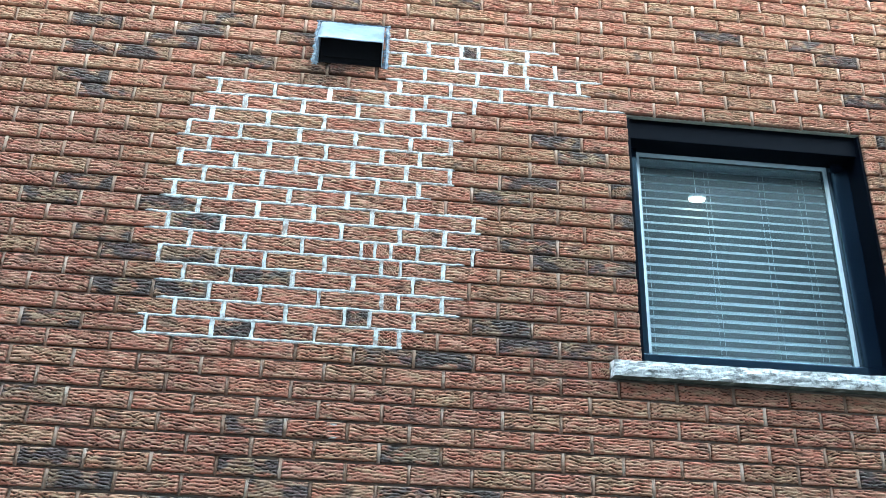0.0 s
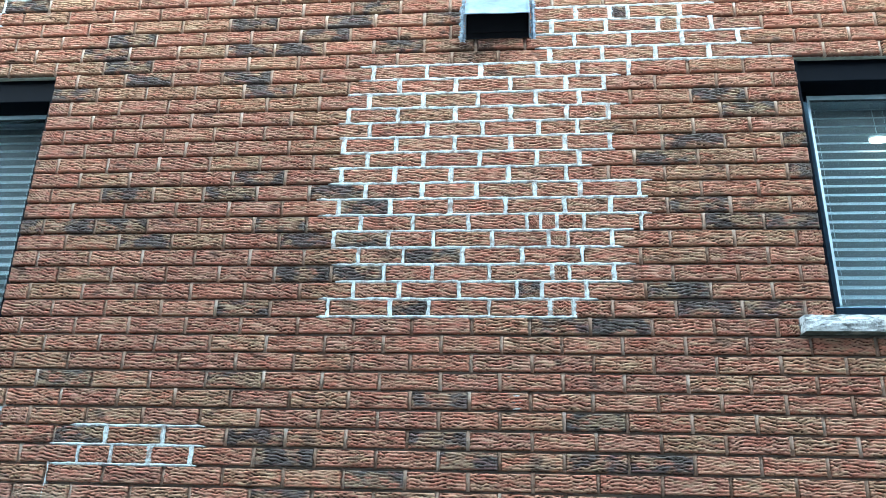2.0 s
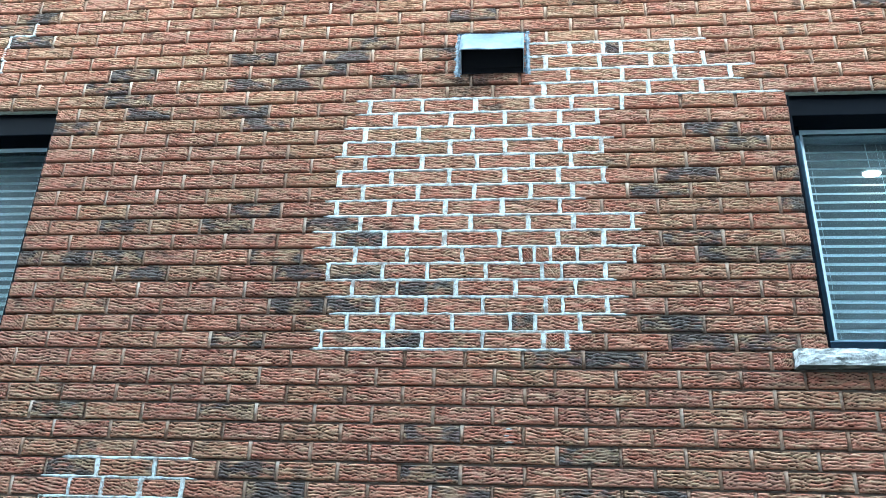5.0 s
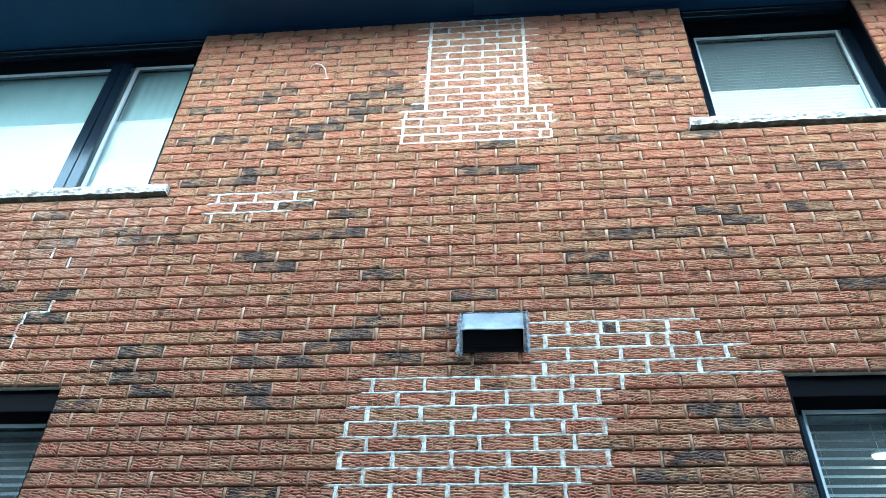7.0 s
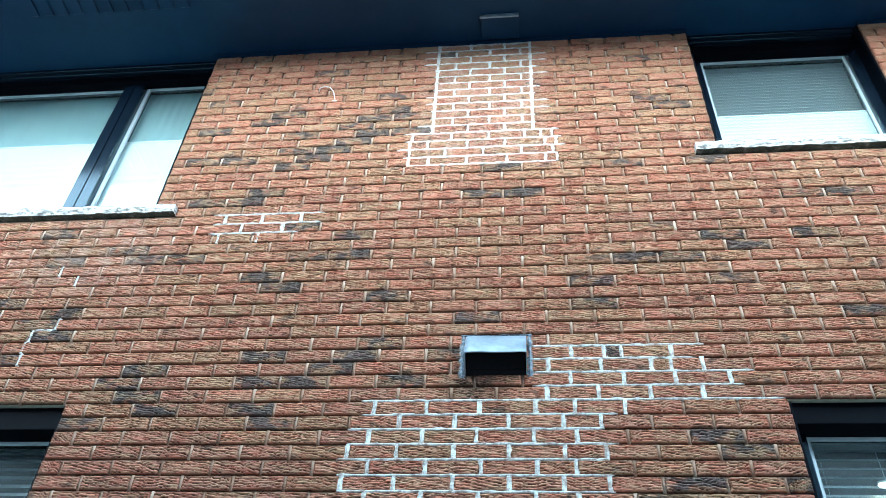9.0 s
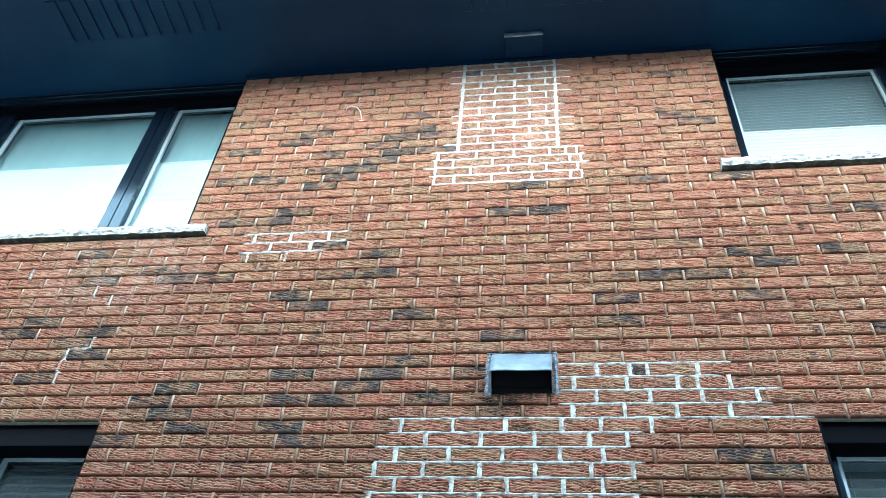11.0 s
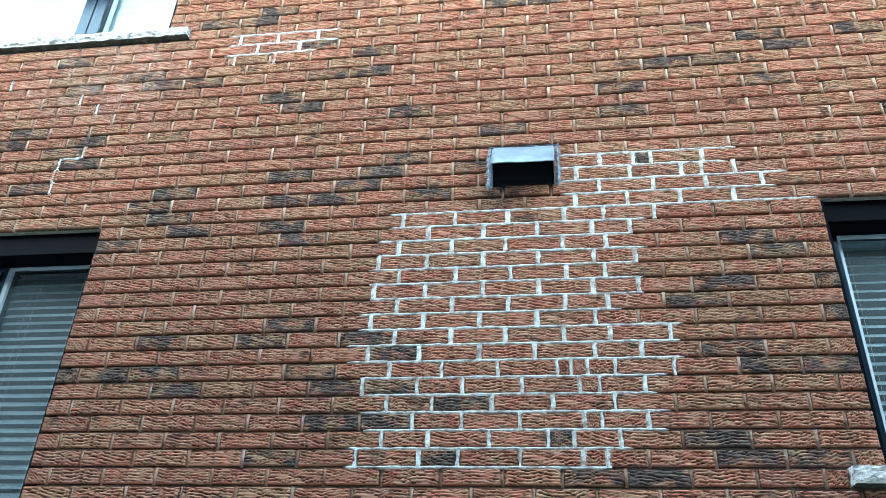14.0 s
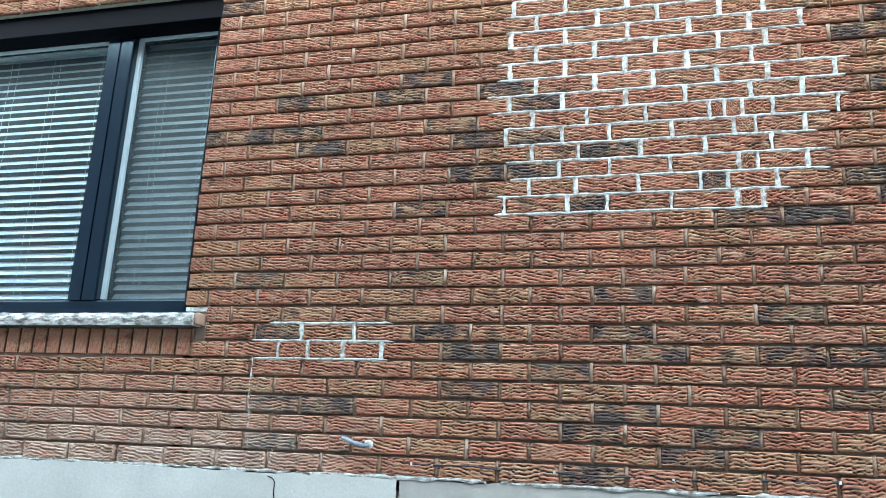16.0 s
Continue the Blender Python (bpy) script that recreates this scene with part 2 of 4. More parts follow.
let_light_through(k, 0.2, (0.8, 0.84, 0.85))
k = Mat("white_shade_cloth", rough=0.8)
M_SHADE = k.done(k.ramp(k.noise(3.0), [(0.3, (0.86, 0.87, 0.88)), (0.7, (0.9, 0.91, 0.91))]), k.noise(500.0), 0.1, 0.001)
k = Mat("curtain_and_reflection_teal", rough=0.9)
M_SHEER = k.done(k.ramp(k.noise(2.5), [(0.3, (0.44, 0.57, 0.59)), (0.7, (0.5, 0.63, 0.65))]))
# dimness of the rooms is put into one dark wall colour
k = Mat("dim_room_tone", rough=0.8)
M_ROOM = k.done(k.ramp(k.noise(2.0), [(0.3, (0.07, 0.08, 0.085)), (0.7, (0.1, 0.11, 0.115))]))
k = Mat("white_plastic", rough=0.4)
M_PLASTIC = k.done(k.ramp(k.noise(30.0), [(0.3, (0.46, 0.47, 0.46)), (0.7, (0.6, 0.6, 0.58))]))
k = Mat("grey_pipe", rough=0.35, metal=0.4)
M_PIPE = k.done(k.ramp(k.noise(40.0), [(0.3, (0.1, 0.13, 0.16)), (0.7, (0.22, 0.26, 0.3))]))
k = Mat("black_cable", rough=0.4)
M_CABLE = k.done((0.012, 0.012, 0.02))
k = Mat("gravel_ground", rough=0.95)
g = k.noise(25.0, 6.0, 0.7)
M_GROUND = k.done(k.ramp(g, [(0.3, (0.15, 0.15, 0.14)), (0.7, (0.28, 0.275, 0.255))]), g, 0.8, 0.02)
# face of the unseen house block that is added opposite the wall
k = Mat("unseen_house_face", rough=0.9)
M_FAR = k.done(k.ramp(k.noise(6.0, 5.0), [(0.3, (0.07, 0.075, 0.085)), (0.7, (0.12, 0.125, 0.135))]), k.noise(30.0), 0.4, 0.005)
k = Mat("roof_felt", rough=0.95)
M_ROOF = k.done(k.ramp(k.noise(20.0), [(0.3, (0.04, 0.04, 0.045)), (0.7, (0.07, 0.07, 0.075))]))

k = Mat("painted_steel", rough=0.6)
M_STEEL = k.done(k.ramp(k.noise(30.0), [(0.3, (0.2, 0.21, 0.17)), (0.7, (0.33, 0.34, 0.28))]), k.noise(80.0), 0.3, 0.002)

lampm = bpy.data.materials.new("lit_lamp")
lampm.use_nodes = True
lampm.node_tree.nodes["Principled BSDF"].inputs["Emission Color"].default_value = (1.0, 0.82, 0.6, 1)
lampm.node_tree.nodes["Principled BSDF"].inputs["Emission Strength"].default_value = 4.0
M_LAMP = lampm


def glass_material(name, tint, bare, haze):
    m = bpy.data.materials.new(name)
    m.use_nodes = True
    n, l = m.node_tree.nodes, m.node_tree.links
    n.remove(n["Principled BSDF"])
    gl, tr, mx = n.new("ShaderNodeBsdfGlossy"), n.new("ShaderNodeBsdfTransparent"), n.new("ShaderNodeMixShader")
    df, mx2 = n.new("ShaderNodeBsdfDiffuse"), n.new("ShaderNodeMixShader")
    lw, fr = n.new("ShaderNodeLayerWeight"), n.new("ShaderNodeMapRange")
    lw.inputs["Blend"].default_value = 0.5
    pw = n.new("ShaderNodeMath")
    pw.operation = "POWER"
    pw.inputs[1].default_value = 4.0
    l.new(lw.outputs["Facing"], pw.inputs[0])
    l.new(pw.outputs["Value"], fr.inputs["Value"])
    fr.inputs["To Min"].default_value = bare
    gl.inputs["Roughness"].default_value = 0.01
    gl.inputs["Color"].default_value = (0.86, 0.97, 1.0, 1)
    tr.inputs["Color"].default_value = (*tint, 1)
    # diffuse veil in the pane colour stands in for its hazy sky reflection
    df.inputs["Color"].default_value = (0.45, 0.55, 0.58, 1)
    tx = n.new("ShaderNodeTexNoise")
    tx.inputs["Scale"].default_value, tx.inputs["Detail"].default_value = 1.6, 5.0
    rp = n.new("ShaderNodeMapRange")
    rp.inputs["From Min"].default_value, rp.inputs["From Max"].default_value = 0.1, 0.8
    rp.inputs["To Max"].default_value = haze
    l.new(n.new("ShaderNodeNewGeometry").outputs["Position"], tx.inputs["Vector"])
    l.new(tx.outputs["Fac"], rp.inputs["Value"])
    l.new(rp.outputs["Result"], mx2.inputs["Fac"])
    l.new(fr.outputs["Result"], mx.inputs["Fac"])
    l.new(tr.outputs["BSDF"], mx2.inputs[1])
    l.new(df.outputs["BSDF"], mx2.inputs[2])
    l.new(mx2.outputs["Shader"], mx.inputs[1])
    l.new(gl.outputs["BSDF"], mx.inputs[2])
    l.new(mx.outputs["Shader"], n["Material Output"].inputs["Surface"])
    return m


mesh_mat = bpy.data.materials.new("woven_screen")
mesh_mat.use_nodes = True
mn, ml = mesh_mat.node_tree.nodes, mesh_mat.node_tree.links
mn["Principled BSDF"].inputs["Base Color"].default_value = (0.014, 0.017, 0.02, 1)
mn["Principled BSDF"].inputs["Roughness"].default_value = 0.7
clear, weave = mn.new("ShaderNodeBsdfTransparent"), mn.new("ShaderNodeMixShader")
weave.inputs["Fac"].default_value = 0.24
ml.new(clear.outputs["BSDF"], weave.inputs[1])
ml.new(mn["Principled BSDF"].outputs["BSDF"], weave.inputs[2])
ml.new(weave.outputs["Shader"], mn["Material Output"].inputs["Surface"])
M_MESH = mesh_mat
M_GLASS = glass_material("coated_window_glass", (0.9, 0.95, 0.965), 0.016, 0.06)
M_VEILED = glass_material("veiled_window_glass", (0.74, 0.8, 0.82), 0.018, 0.13)
M_CLEAR = glass_material("clear_window_glass", (0.93, 0.985, 0.99), 0.055, 0.03)

# ---- building helpers ----


def mesh_object(name, bm, material, parent=None, label=""):
    me = bpy.data.meshes.new(name)
    bm.to_mesh(me)
    bm.free()
    me.materials.append(material)
    ob = new(name, me)
    if parent:
        ob.parent = parent
    if label:
        ob["label"] = label
    return ob


def part(name, bm, material, parent, label=""):
    return mesh_object(name, bm, material, parent, label)


def boxes(*spans, bevel=0.0):
    """One bmesh of boxes (x0, x1, y0, y1, z0, z1)."""
    bm = bmesh.new()
    for x0, x1, y0, y1, z0, z1 in spans:
        m = Matrix.LocRotScale(((x0 + x1) / 2, (y0 + y1) / 2, (z0 + z1) / 2), None, (x1 - x0, y1 - y0, z1 - z0))
        bmesh.ops.create_cube(bm, size=1.0, matrix=m)
    if bevel:
        bmesh.ops.bevel(bm, geom=bm.edges[:], offset=bevel, segments=2, affect="EDGES", profile=0.6)
    return bm


def profile_x(points, x0, x1):
    """A solid along x with the closed (y, z) outline."""
    bm = bmesh.new()
    a = [bm.verts.new((x0, y, z)) for y, z in points]
    b = [bm.verts.new((x1, y, z)) for y, z in points]
    n = len(points)
    bm.faces.new(a)
    bm.faces.new(b[::-1])
    for i in range(n):
        bm.faces.new((a[i], b[i], b[(i + 1) % n], a[(i + 1) % n]))
    bmesh.ops.recalc_face_normals(bm, faces=bm.faces[:])
    return bm


def tube(points, radius, sides=8):
    """A round bent tube through the points, with closed ends."""
    bm = bmesh.new()
    pts = [Vector(p) for p in points]
    rings = []
    for i, p in enumerate(pts):
        d = (pts[min(i + 1, len(pts) - 1)] - pts[max(i - 1, 0)]).normalized()
        u = d.orthogonal().normalized() if not rings else (rings_u - d * rings_u.dot(d)).normalized()
        rings_u = u
        v = d.cross(u)
        rings.append([bm.verts.new(p + radius * (math.cos(a) * u + math.sin(a) * v)) for a in [2 * math.pi * s / sides for s in range(sides)]])
    for a, b in zip(rings, rings[1:]):
        for s in range(sides):
            bm.faces.new((a[s], a[(s + 1) % sides], b[(s + 1) % sides], b[s]))
    bm.faces.new(rings[0][::-1])
    bm.faces.new(rings[-1])
    bmesh.ops.recalc_face_normals(bm, faces=bm.faces[:])
    for f in bm.faces:
        f.smooth = True
    return bm


def empty(name, label, category, kind="", place=(0, 0, 0), group=""):
    ob = new(name)
    ob.location = place
    return tagged(ob, label, category, group, kind)


def under(ob, parent):
    """Parent at its world place."""
    ob.parent = parent
    ob.matrix_parent_inverse = Matrix.Translation(-Vector(parent.location))
    return ob


# ---- the plan of the wall ----
COURSE, LINE0 = 0.067, 3.358
JOINT, BED = 0.009, 0.0084
LEFT, RIGHT = -4.5, 3.4
BAY_L, BAY_U, BAY_R = (-3.84, -1.525), (-3.84, -1.488), (1.523, 2.54)


def line(k):
    """The height of bed joint k; joint 0 lies over the lower windows, and k grows downwards."""
    return LINE0 - k * COURSE


SOFFIT_Z = line(-39) + 0.012
SILL_LL = (1.866, 1.930)
OPENINGS = {"lower_left": (*BAY_L, SILL_LL[1], line(0)), "lower_right": (*BAY_R, line(16), line(0)),
            "upper_left": (*BAY_U, line(-18), SOFFIT_Z), "upper_right": (*BAY_R, line(-23), SOFFIT_Z)}

wall = empty("wall_north", "red-brown rug-faced brick house wall with white repointed patches", "brick wall", "structure")
spans = [(LEFT, BAY_L[0] - 0.008), (BAY_U[1] + 0.008, BAY_R[0] - 0.008), (BAY_R[1] + 0.008, RIGHT)]
solid = [(a, b, 0.0095, 0.25, 1.34, SOFFIT_Z + 0.05) for a, b in spans]
for (a, b), (la, lb), (ua, ub) in ((BAY_L, (SILL_LL[1] - 0.01, line(0) + 0.012), (line(-18) - 0.01, 0)), (BAY_R, (line(16) - 0.01, line(0) + 0.012), (line(-23) - 0.01, 0))):
    solid += [(a - 0.008, b + 0.008, 0.0095, 0.25, 1.34, la), (a - 0.008, b + 0.008, 0.0095, 0.25, lb, ua)]
part("mortar_bed", boxes(*solid), M_MORTAR, wall, "recessed grey-tan mortar behind the bricks")

# ---- rug-faced bricks ----
DEPTH = 0.09


def brick_shape(seed, amp, NU, NV, widen=0.08):
    """Vertices (in units of a brick: x and z from -0.5 to 0.5, y in metres), faces and relief of one rough-faced brick."""
    rng = np.random.RandomState(seed)
    u = np.linspace(0, 1, NU + 1)
    v = np.linspace(0, 1, NV + 1)
    U, V = np.meshgrid(u, v)
    warp = np.zeros_like(U)
    for fu in (1.1, 2.4, 3.9, 5.6, 7.4, 9.3, 12.0):
        fu += rng.uniform(-0.5, 0.5)
        warp += rng.uniform(0.55, 1.0) * 0.21 / (1 + 0.05 * fu) * np.sin(2 * np.pi * (fu * U + rng.uniform(-0.35, 0.35) * V) + rng.uniform(0, 6.28))
    lines = rng.uniform(4.7, 5.9)
    ph = V * lines + warp + rng.uniform(0, 1) + rng.uniform(-0.1, 0.1, U.shape)
    saw = np.abs((ph % 1.0) - 0.5) * 2
    broken = np.zeros_like(U)
    for fu, fv in ((2.2, 2.2), (4.6, 4.0), (7.3, 5.8)):
        broken += np.sin(2 * np.pi * (fu * rng.uniform(0.8, 1.2) * U + fv * rng.uniform(0.7, 1.3) * V) + rng.uniform(0, 6.28))
    wide = np.clip(0.35 + widen + 0.14 * broken, 0.14, 0.8)
    crack = np.clip(1.35 * (1 - saw / wide), 0, 1) * np.clip(0.8 + 0.32 * broken, 0.2, 1)
    relief = 1 - crack - 0.12 * (1 - saw)
    fade = np.ones_like(U)
    for _ in range(3):
        fade *= 1 - 0.6 * np.exp(-((U - rng.uniform(0, 1)) ** 2 / 0.006 + (V - rng.uniform(0, 1)) ** 2 / 0.03))
    relief = 1 - (1 - relief) * fade * amp
    relief += rng.uniform(-0.045, 0.045, relief.shape)
    edge = np.minimum(np.minimum(U, 1 - U) * 3.2, np.minimum(V, 1 - V))
    rim = np.clip(edge / 0.05, 0, 1)
    margin = np.clip((np.minimum(np.minimum(U, 1 - U) * 3.2, np.minimum(V, 1 - V) * 1.6) - 0.06) / 0.06, 0, 1)
    relief = relief * margin + (0.72 + 0.28 * relief) * (1 - margin)
    y = -0.0115 * relief * rim + 0.0035 * (1 - rim)
    jx = rng.uniform(-0.009, 0.009, U.shape) * (1 - rim)
    jz = rng.uniform(-0.03, 0.025, U.shape) * (1 - rim)
    front = np.stack([U - 0.5 + jx, y, V - 0.5 + jz], -1).reshape(-1, 3)
    n = NU + 1
    ring = [j for j in range(n)] + [i * n + NU for i in range(1, NV + 1)] + [NV * n + j for j in range(NU - 1, -1, -1)] + [i * n for i in range(NV - 1, 0, -1)]
    back = front[ring].copy()
    back[:, 1] = DEPTH
    faces = [(i * n + j, i * n + j + 1, (i + 1) * n + j + 1, (i + 1) * n + j) for i in range(NV) for j in range(NU)]
    m, o = len(ring), len(front)
    faces += [(ring[(a + 1) % m], ring[a], o + a, o + (a + 1) % m) for a in range(m)]
    # relief drops at the rim too, so edges take the painted groove shade
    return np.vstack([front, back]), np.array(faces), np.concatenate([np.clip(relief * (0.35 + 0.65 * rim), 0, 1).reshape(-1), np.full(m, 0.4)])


AMPS = [1, 1, 1, 0.9, 1, 0.85, 1, 0.7, 0.95, 1, 0.8, 1, 1, 0.85, 1, 1]
SHAPES = [brick_shape(s, a, 32, 26) for s, a in enumerate(AMPS)]
SHAPES_FAR = [brick_shape(s, a, 26, 22, 0.23) for s, a in enumerate(AMPS)]
SHAPES_SIDE = [brick_shape(s, a, 12, 10) for s, a in enumerate(AMPS)]


def mesh_from(name, verts, faces, relief, mats, index=None):
    me = bpy.data.meshes.new(name)
    me.vertices.add(len(verts))
    me.vertices.foreach_set("co", verts.astype(np.float32).ravel())
    me.loops.add(faces.size)
    me.loops.foreach_set("vertex_index", faces.astype(np.int32).ravel())
    me.polygons.add(len(faces))
    me.polygons.foreach_set("loop_start", np.arange(0, faces.size, 4, dtype=np.int32))
    at = me.attributes.new("relief", "FLOAT", "POINT")
    at.data.foreach_set("value", relief.astype(np.float32))
    for m in mats:
        me.materials.append(m)
    if index is not None:
        me.polygons.foreach_set("material_index", index.astype(np.int32))
    me.update(calc_edges=True)
    me.validate()
    return me


# head joints inside the repaired areas, course by course
HEADS_MID = {-4: (0.68, 0.82, 0.89, 1.10, 1.32), -3: (0.58, 0.80, 1.01, 1.09, 1.22, 1.42), -2: (0.47, 0.67, 0.89, 1.10, 1.32),
             -1: (0.17, 0.36, 0.57, 0.78, 0.99, 1.20), 0: (-0.15, 0.07, 0.29, 0.52, 0.68, 0.88), 1: (-0.25, -0.04, 0.19, 0.41, 0.63, 0.78, 0.98),
             2: (-0.16, 0.06, 0.28, 0.51, 0.68, 0.88), 3: (-0.24, -0.04, 0.19, 0.41, 0.63, 0.79, 0.99), 4: (-0.15, 0.08, 0.30, 0.52, 0.67, 0.89),
             5: (-0.25, -0.04, 0.19, 0.41, 0.62, 0.79, 0.99)}
HEADS_LOW = {6: (-0.15, 0.07, 0.29, 0.51, 0.67, 0.88), 7: (-0.25, -0.04, 0.18, 0.40, 0.62, 0.78, 0.99), 8: (-0.15, 0.07, 0.28, 0.50, 0.67, 0.89),
             9: (-0.25, -0.05, 0.18, 0.39, 0.61, 0.78, 0.99), 10: (-0.16, 0.04, 0.25, 0.47, 0.52, 0.58, 0.68, 0.89),
             11: (-0.26, -0.05, 0.12, 0.34, 0.55, 0.62, 0.78, 0.99), 12: (-0.16, 0.01, 0.23, 0.45, 0.67, 0.88),
             13: (-0.26, -0.06, 0.12, 0.33, 0.56, 0.62, 0.78, 0.99), 14: (-0.17, 0.0, 0.22, 0.43, 0.52, 0.68, 0.89),
             15: (-0.26, -0.03, 0.11, 0.33, 0.55, 0.63, 0.77, 0.99)}
HEADS_TOP = {-26: (-0.12, 0.10, 0.31, 0.51, 0.60, 0.66), -25: (-0.13, -0.03, 0.19, 0.40, 0.62, 0.68), -24: (-0.13, 0.07, 0.28, 0.49, 0.66), -23: (-0.13, -0.02, 0.19, 0.41, 0.62, 0.68),
             -17: (-1.07, -0.87, -0.66), -16: (-0.97, -0.75, -0.55), 22: (-1.02, -0.81), 23: (-1.11, -0.99, -0.85, -0.70)}
for r in range(-39, -26):
    HEADS_TOP[r] = (-0.01, 0.19, 0.40, 0.558) if r % 2 else (-0.01, 0.10, 0.31, 0.50, 0.558)
HEADS = {**HEADS_MID, **HEADS_LOW, **HEADS_TOP}

# dark flashed bricks: course and place along the wall
DARK_TOP = {-39: (-1.2, 1.37), -38: (-1.46, 0.1), -37: (1.47, 0.4), -36: (-0.66, 1.23, 0.05), -34: (-1.43,), -32: (-1.29, -0.28), -31: (1.48,), -30: (-0.87, -0.21, 1.3),
            -29: (-1.01, -0.34, -0.18, 1.33, 0.62), -28: (-1.27, -0.38, 1.22), -27: (-0.73, -0.36, -0.21), -26: (-0.4, 1.34), -25: (-0.76, -0.52),
            -24: (-1.27, -1.06, -0.6), -23: (-0.74, 1.11, 1.22), -22: (0.18, 0.39, 0.95, 1.35), -21: (-0.33, 0.7)}
DARK_UPPER = {-20: (-0.85, 0.04), -19: (-1.18, -0.97, 0.3, 0.52), -18: (1.88, 2.07), -16: (-0.65, 0.26, 2.07), -15: (-0.34,),
              -14: (-1.72, -1.49, -0.02, 1.44, 1.86), -13: (-1.84, -1.41, -1.2, -0.47, 0.09, 1.55, 1.97), -12: (1.02, 1.23, 2.07), -11: (-0.78, 1.32),
              -10: (-1.14, -0.68, 0.78, 1.43), -9: (-2.01, -0.15, 1.95)}
DARK_MID = {-8: (-1.74, -0.68, 0.53, 0.74), -7: (-1.76, -0.58, 0.27, 0.94, 1.95), -6: (-1.75, -0.47, -0.06, 0.15, 1.99), -5: (-0.15,),
            -4: (-1.89, -0.76, -0.28, 0.14, 0.87), -3: (-1.15, -0.36), -2: (-1.37, -0.68, -0.46, -0.07), -1: (-1.22,), 0: (-1.07, -0.66), 1: (-1.42, -0.52)}
DARK_LOW = {2: (1.22,), 3: (1.31,), 4: (0.97,), 5: (1.1, 1.46), 6: (0.93,), 7: (-0.57, 1.09, 1.45), 8: (-1.1, -0.71, -0.27), 9: (-0.15, 1.1, 1.32),
            10: (-1.48, -1.32, -1.1, -0.47, 1.2, 1.38), 11: (-1.0, -0.37, -0.16, 1.1), 12: (0.08,), 13: (-0.46, -0.16), 14: (0.47, 1.0),
            15: (-0.58, 0.04, 1.09, 1.28), 16: (0.56, 0.78)}
DARK_FOOT = {19: (-1.22, -0.57), 20: (0.16,), 21: (0.7,), 22: (-1.11, -0.47, 0.15), 23: (-0.41, 0.28, 0.67, 0.88), 24: (-0.1,), 25: (-0.41, 0.87),
             26: (-1.17, -0.89, 0.12), 27: (0.07, 0.45), 28: (-1.09, 0.3), 29: (0.02,)}
DARK = {**DARK_TOP, **DARK_UPPER, **DARK_MID, **DARK_LOW, **DARK_FOOT}

# stretches that a course leaves free: windows, sills, the band under the lower sill
SILLS = {"upper_left": (-3.955, -1.362, line(-17) + 0.01, line(-18)), "upper_right": (1.405, 2.66, line(-22) + 0.01, line(-23)),
         "lower_left": (-3.955, -1.455, SILL_LL[0], SILL_LL[1] - 0.016), "lower_right": (1.402, 2.66, line(17) + 0.006, line(16) - 0.006)}


def blocked(r):
    out = []
    if 0 <= r <= 20:
        out.append(BAY_L)
    if r in (21, 22):
        out.append((-3.96, -1.43))
    if r == 23:
        out.append((BAY_L[0], -1.475))
    if 0 <= r <= 15:
        out.append(BAY_R)
    if r == 16:
        out.append((1.40, 2.665))
    if r <= -19:
        out.append(BAY_U)
    if r == -18:
        out.append((-3.96, -1.36))
    if r <= -24:
        out.append(BAY_R)
    if r == -23:
        out.append((1.403, 2.665))
    return out


def heads(r, rng):
    zero = 0.054 if r % 2 == 0 else -0.052
    lift = 0.012 if r < -16 else 0.0
    xs = [zero + lift + 0.2122 * i for i in range(-24, 20)]
    xs = [x + rng.uniform(-0.004, 0.004) for x in xs]
    own = HEADS.get(r)
    if own:
        xs = [x for x in xs if x < own[0] - 0.09 or x > own[-1] + 0.09] + list(own)
    return sorted(x for x in xs if LEFT < x < RIGHT)


def cells(r, rng):
    """Bricks of course r as (x0, x1), and the head joints between them."""
    edges = [LEFT] + heads(r, rng) + [RIGHT]
    gaps = blocked(r)
    out = []
    for a, b in zip(edges, edges[1:]):
        todo = [(a + JOINT / 2, b - JOINT / 2)]
        for g0, g1 in gaps:
            nxt = []
            for p, q in todo:
                if q <= g0 or p >= g1:
                    nxt.append((p, q))
                else:
                    nxt += [s for s in ((p, g0), (g1, q)) if s[1] - s[0] > 0.022]
            todo = nxt
        out += todo
    free = [x for x in edges[1:-1] if not any(g0 - 0.01 < x < g1 + 0.01 for g0, g1 in gaps)]
    return out, free


def tone(r, x0, x1, rng):
    q = rng.random()
    if any(x0 - 0.01 < x < x1 + 0.01 for x in DARK.get(r, ())):
        return 2 if q < (0.4 if r < -5 and x0 > -0.2 else 0.75 if r < -5 or x0 > 0.8 else 1.0) else 1
    if r < -10 and -1.5 < x0 and x1 < 2.6:
        return 1 if q < 0.32 else 3 if q > 0.85 else 0
    if x1 < -1.6 or x0 > 1.52:
        return 2 if q < 0.08 else 1 if q < 0.3 else 0
    if 0.85 < x0 and 2 <= r <= 13:
        return 1 if q < 0.55 else 3 if q > 0.85 else 0
    if -0.3 < x0 and x1 < 0.9 and 0 <= r <= 15:
        return 1 if q < 0.1 else 0
    dusky = 0.6 if x1 < -0.3 and 0 <= r < 20 else 0.2
    return 1 if q < 0.22 else 3 if q > 1 - dusky else 0


# ---- windows ----


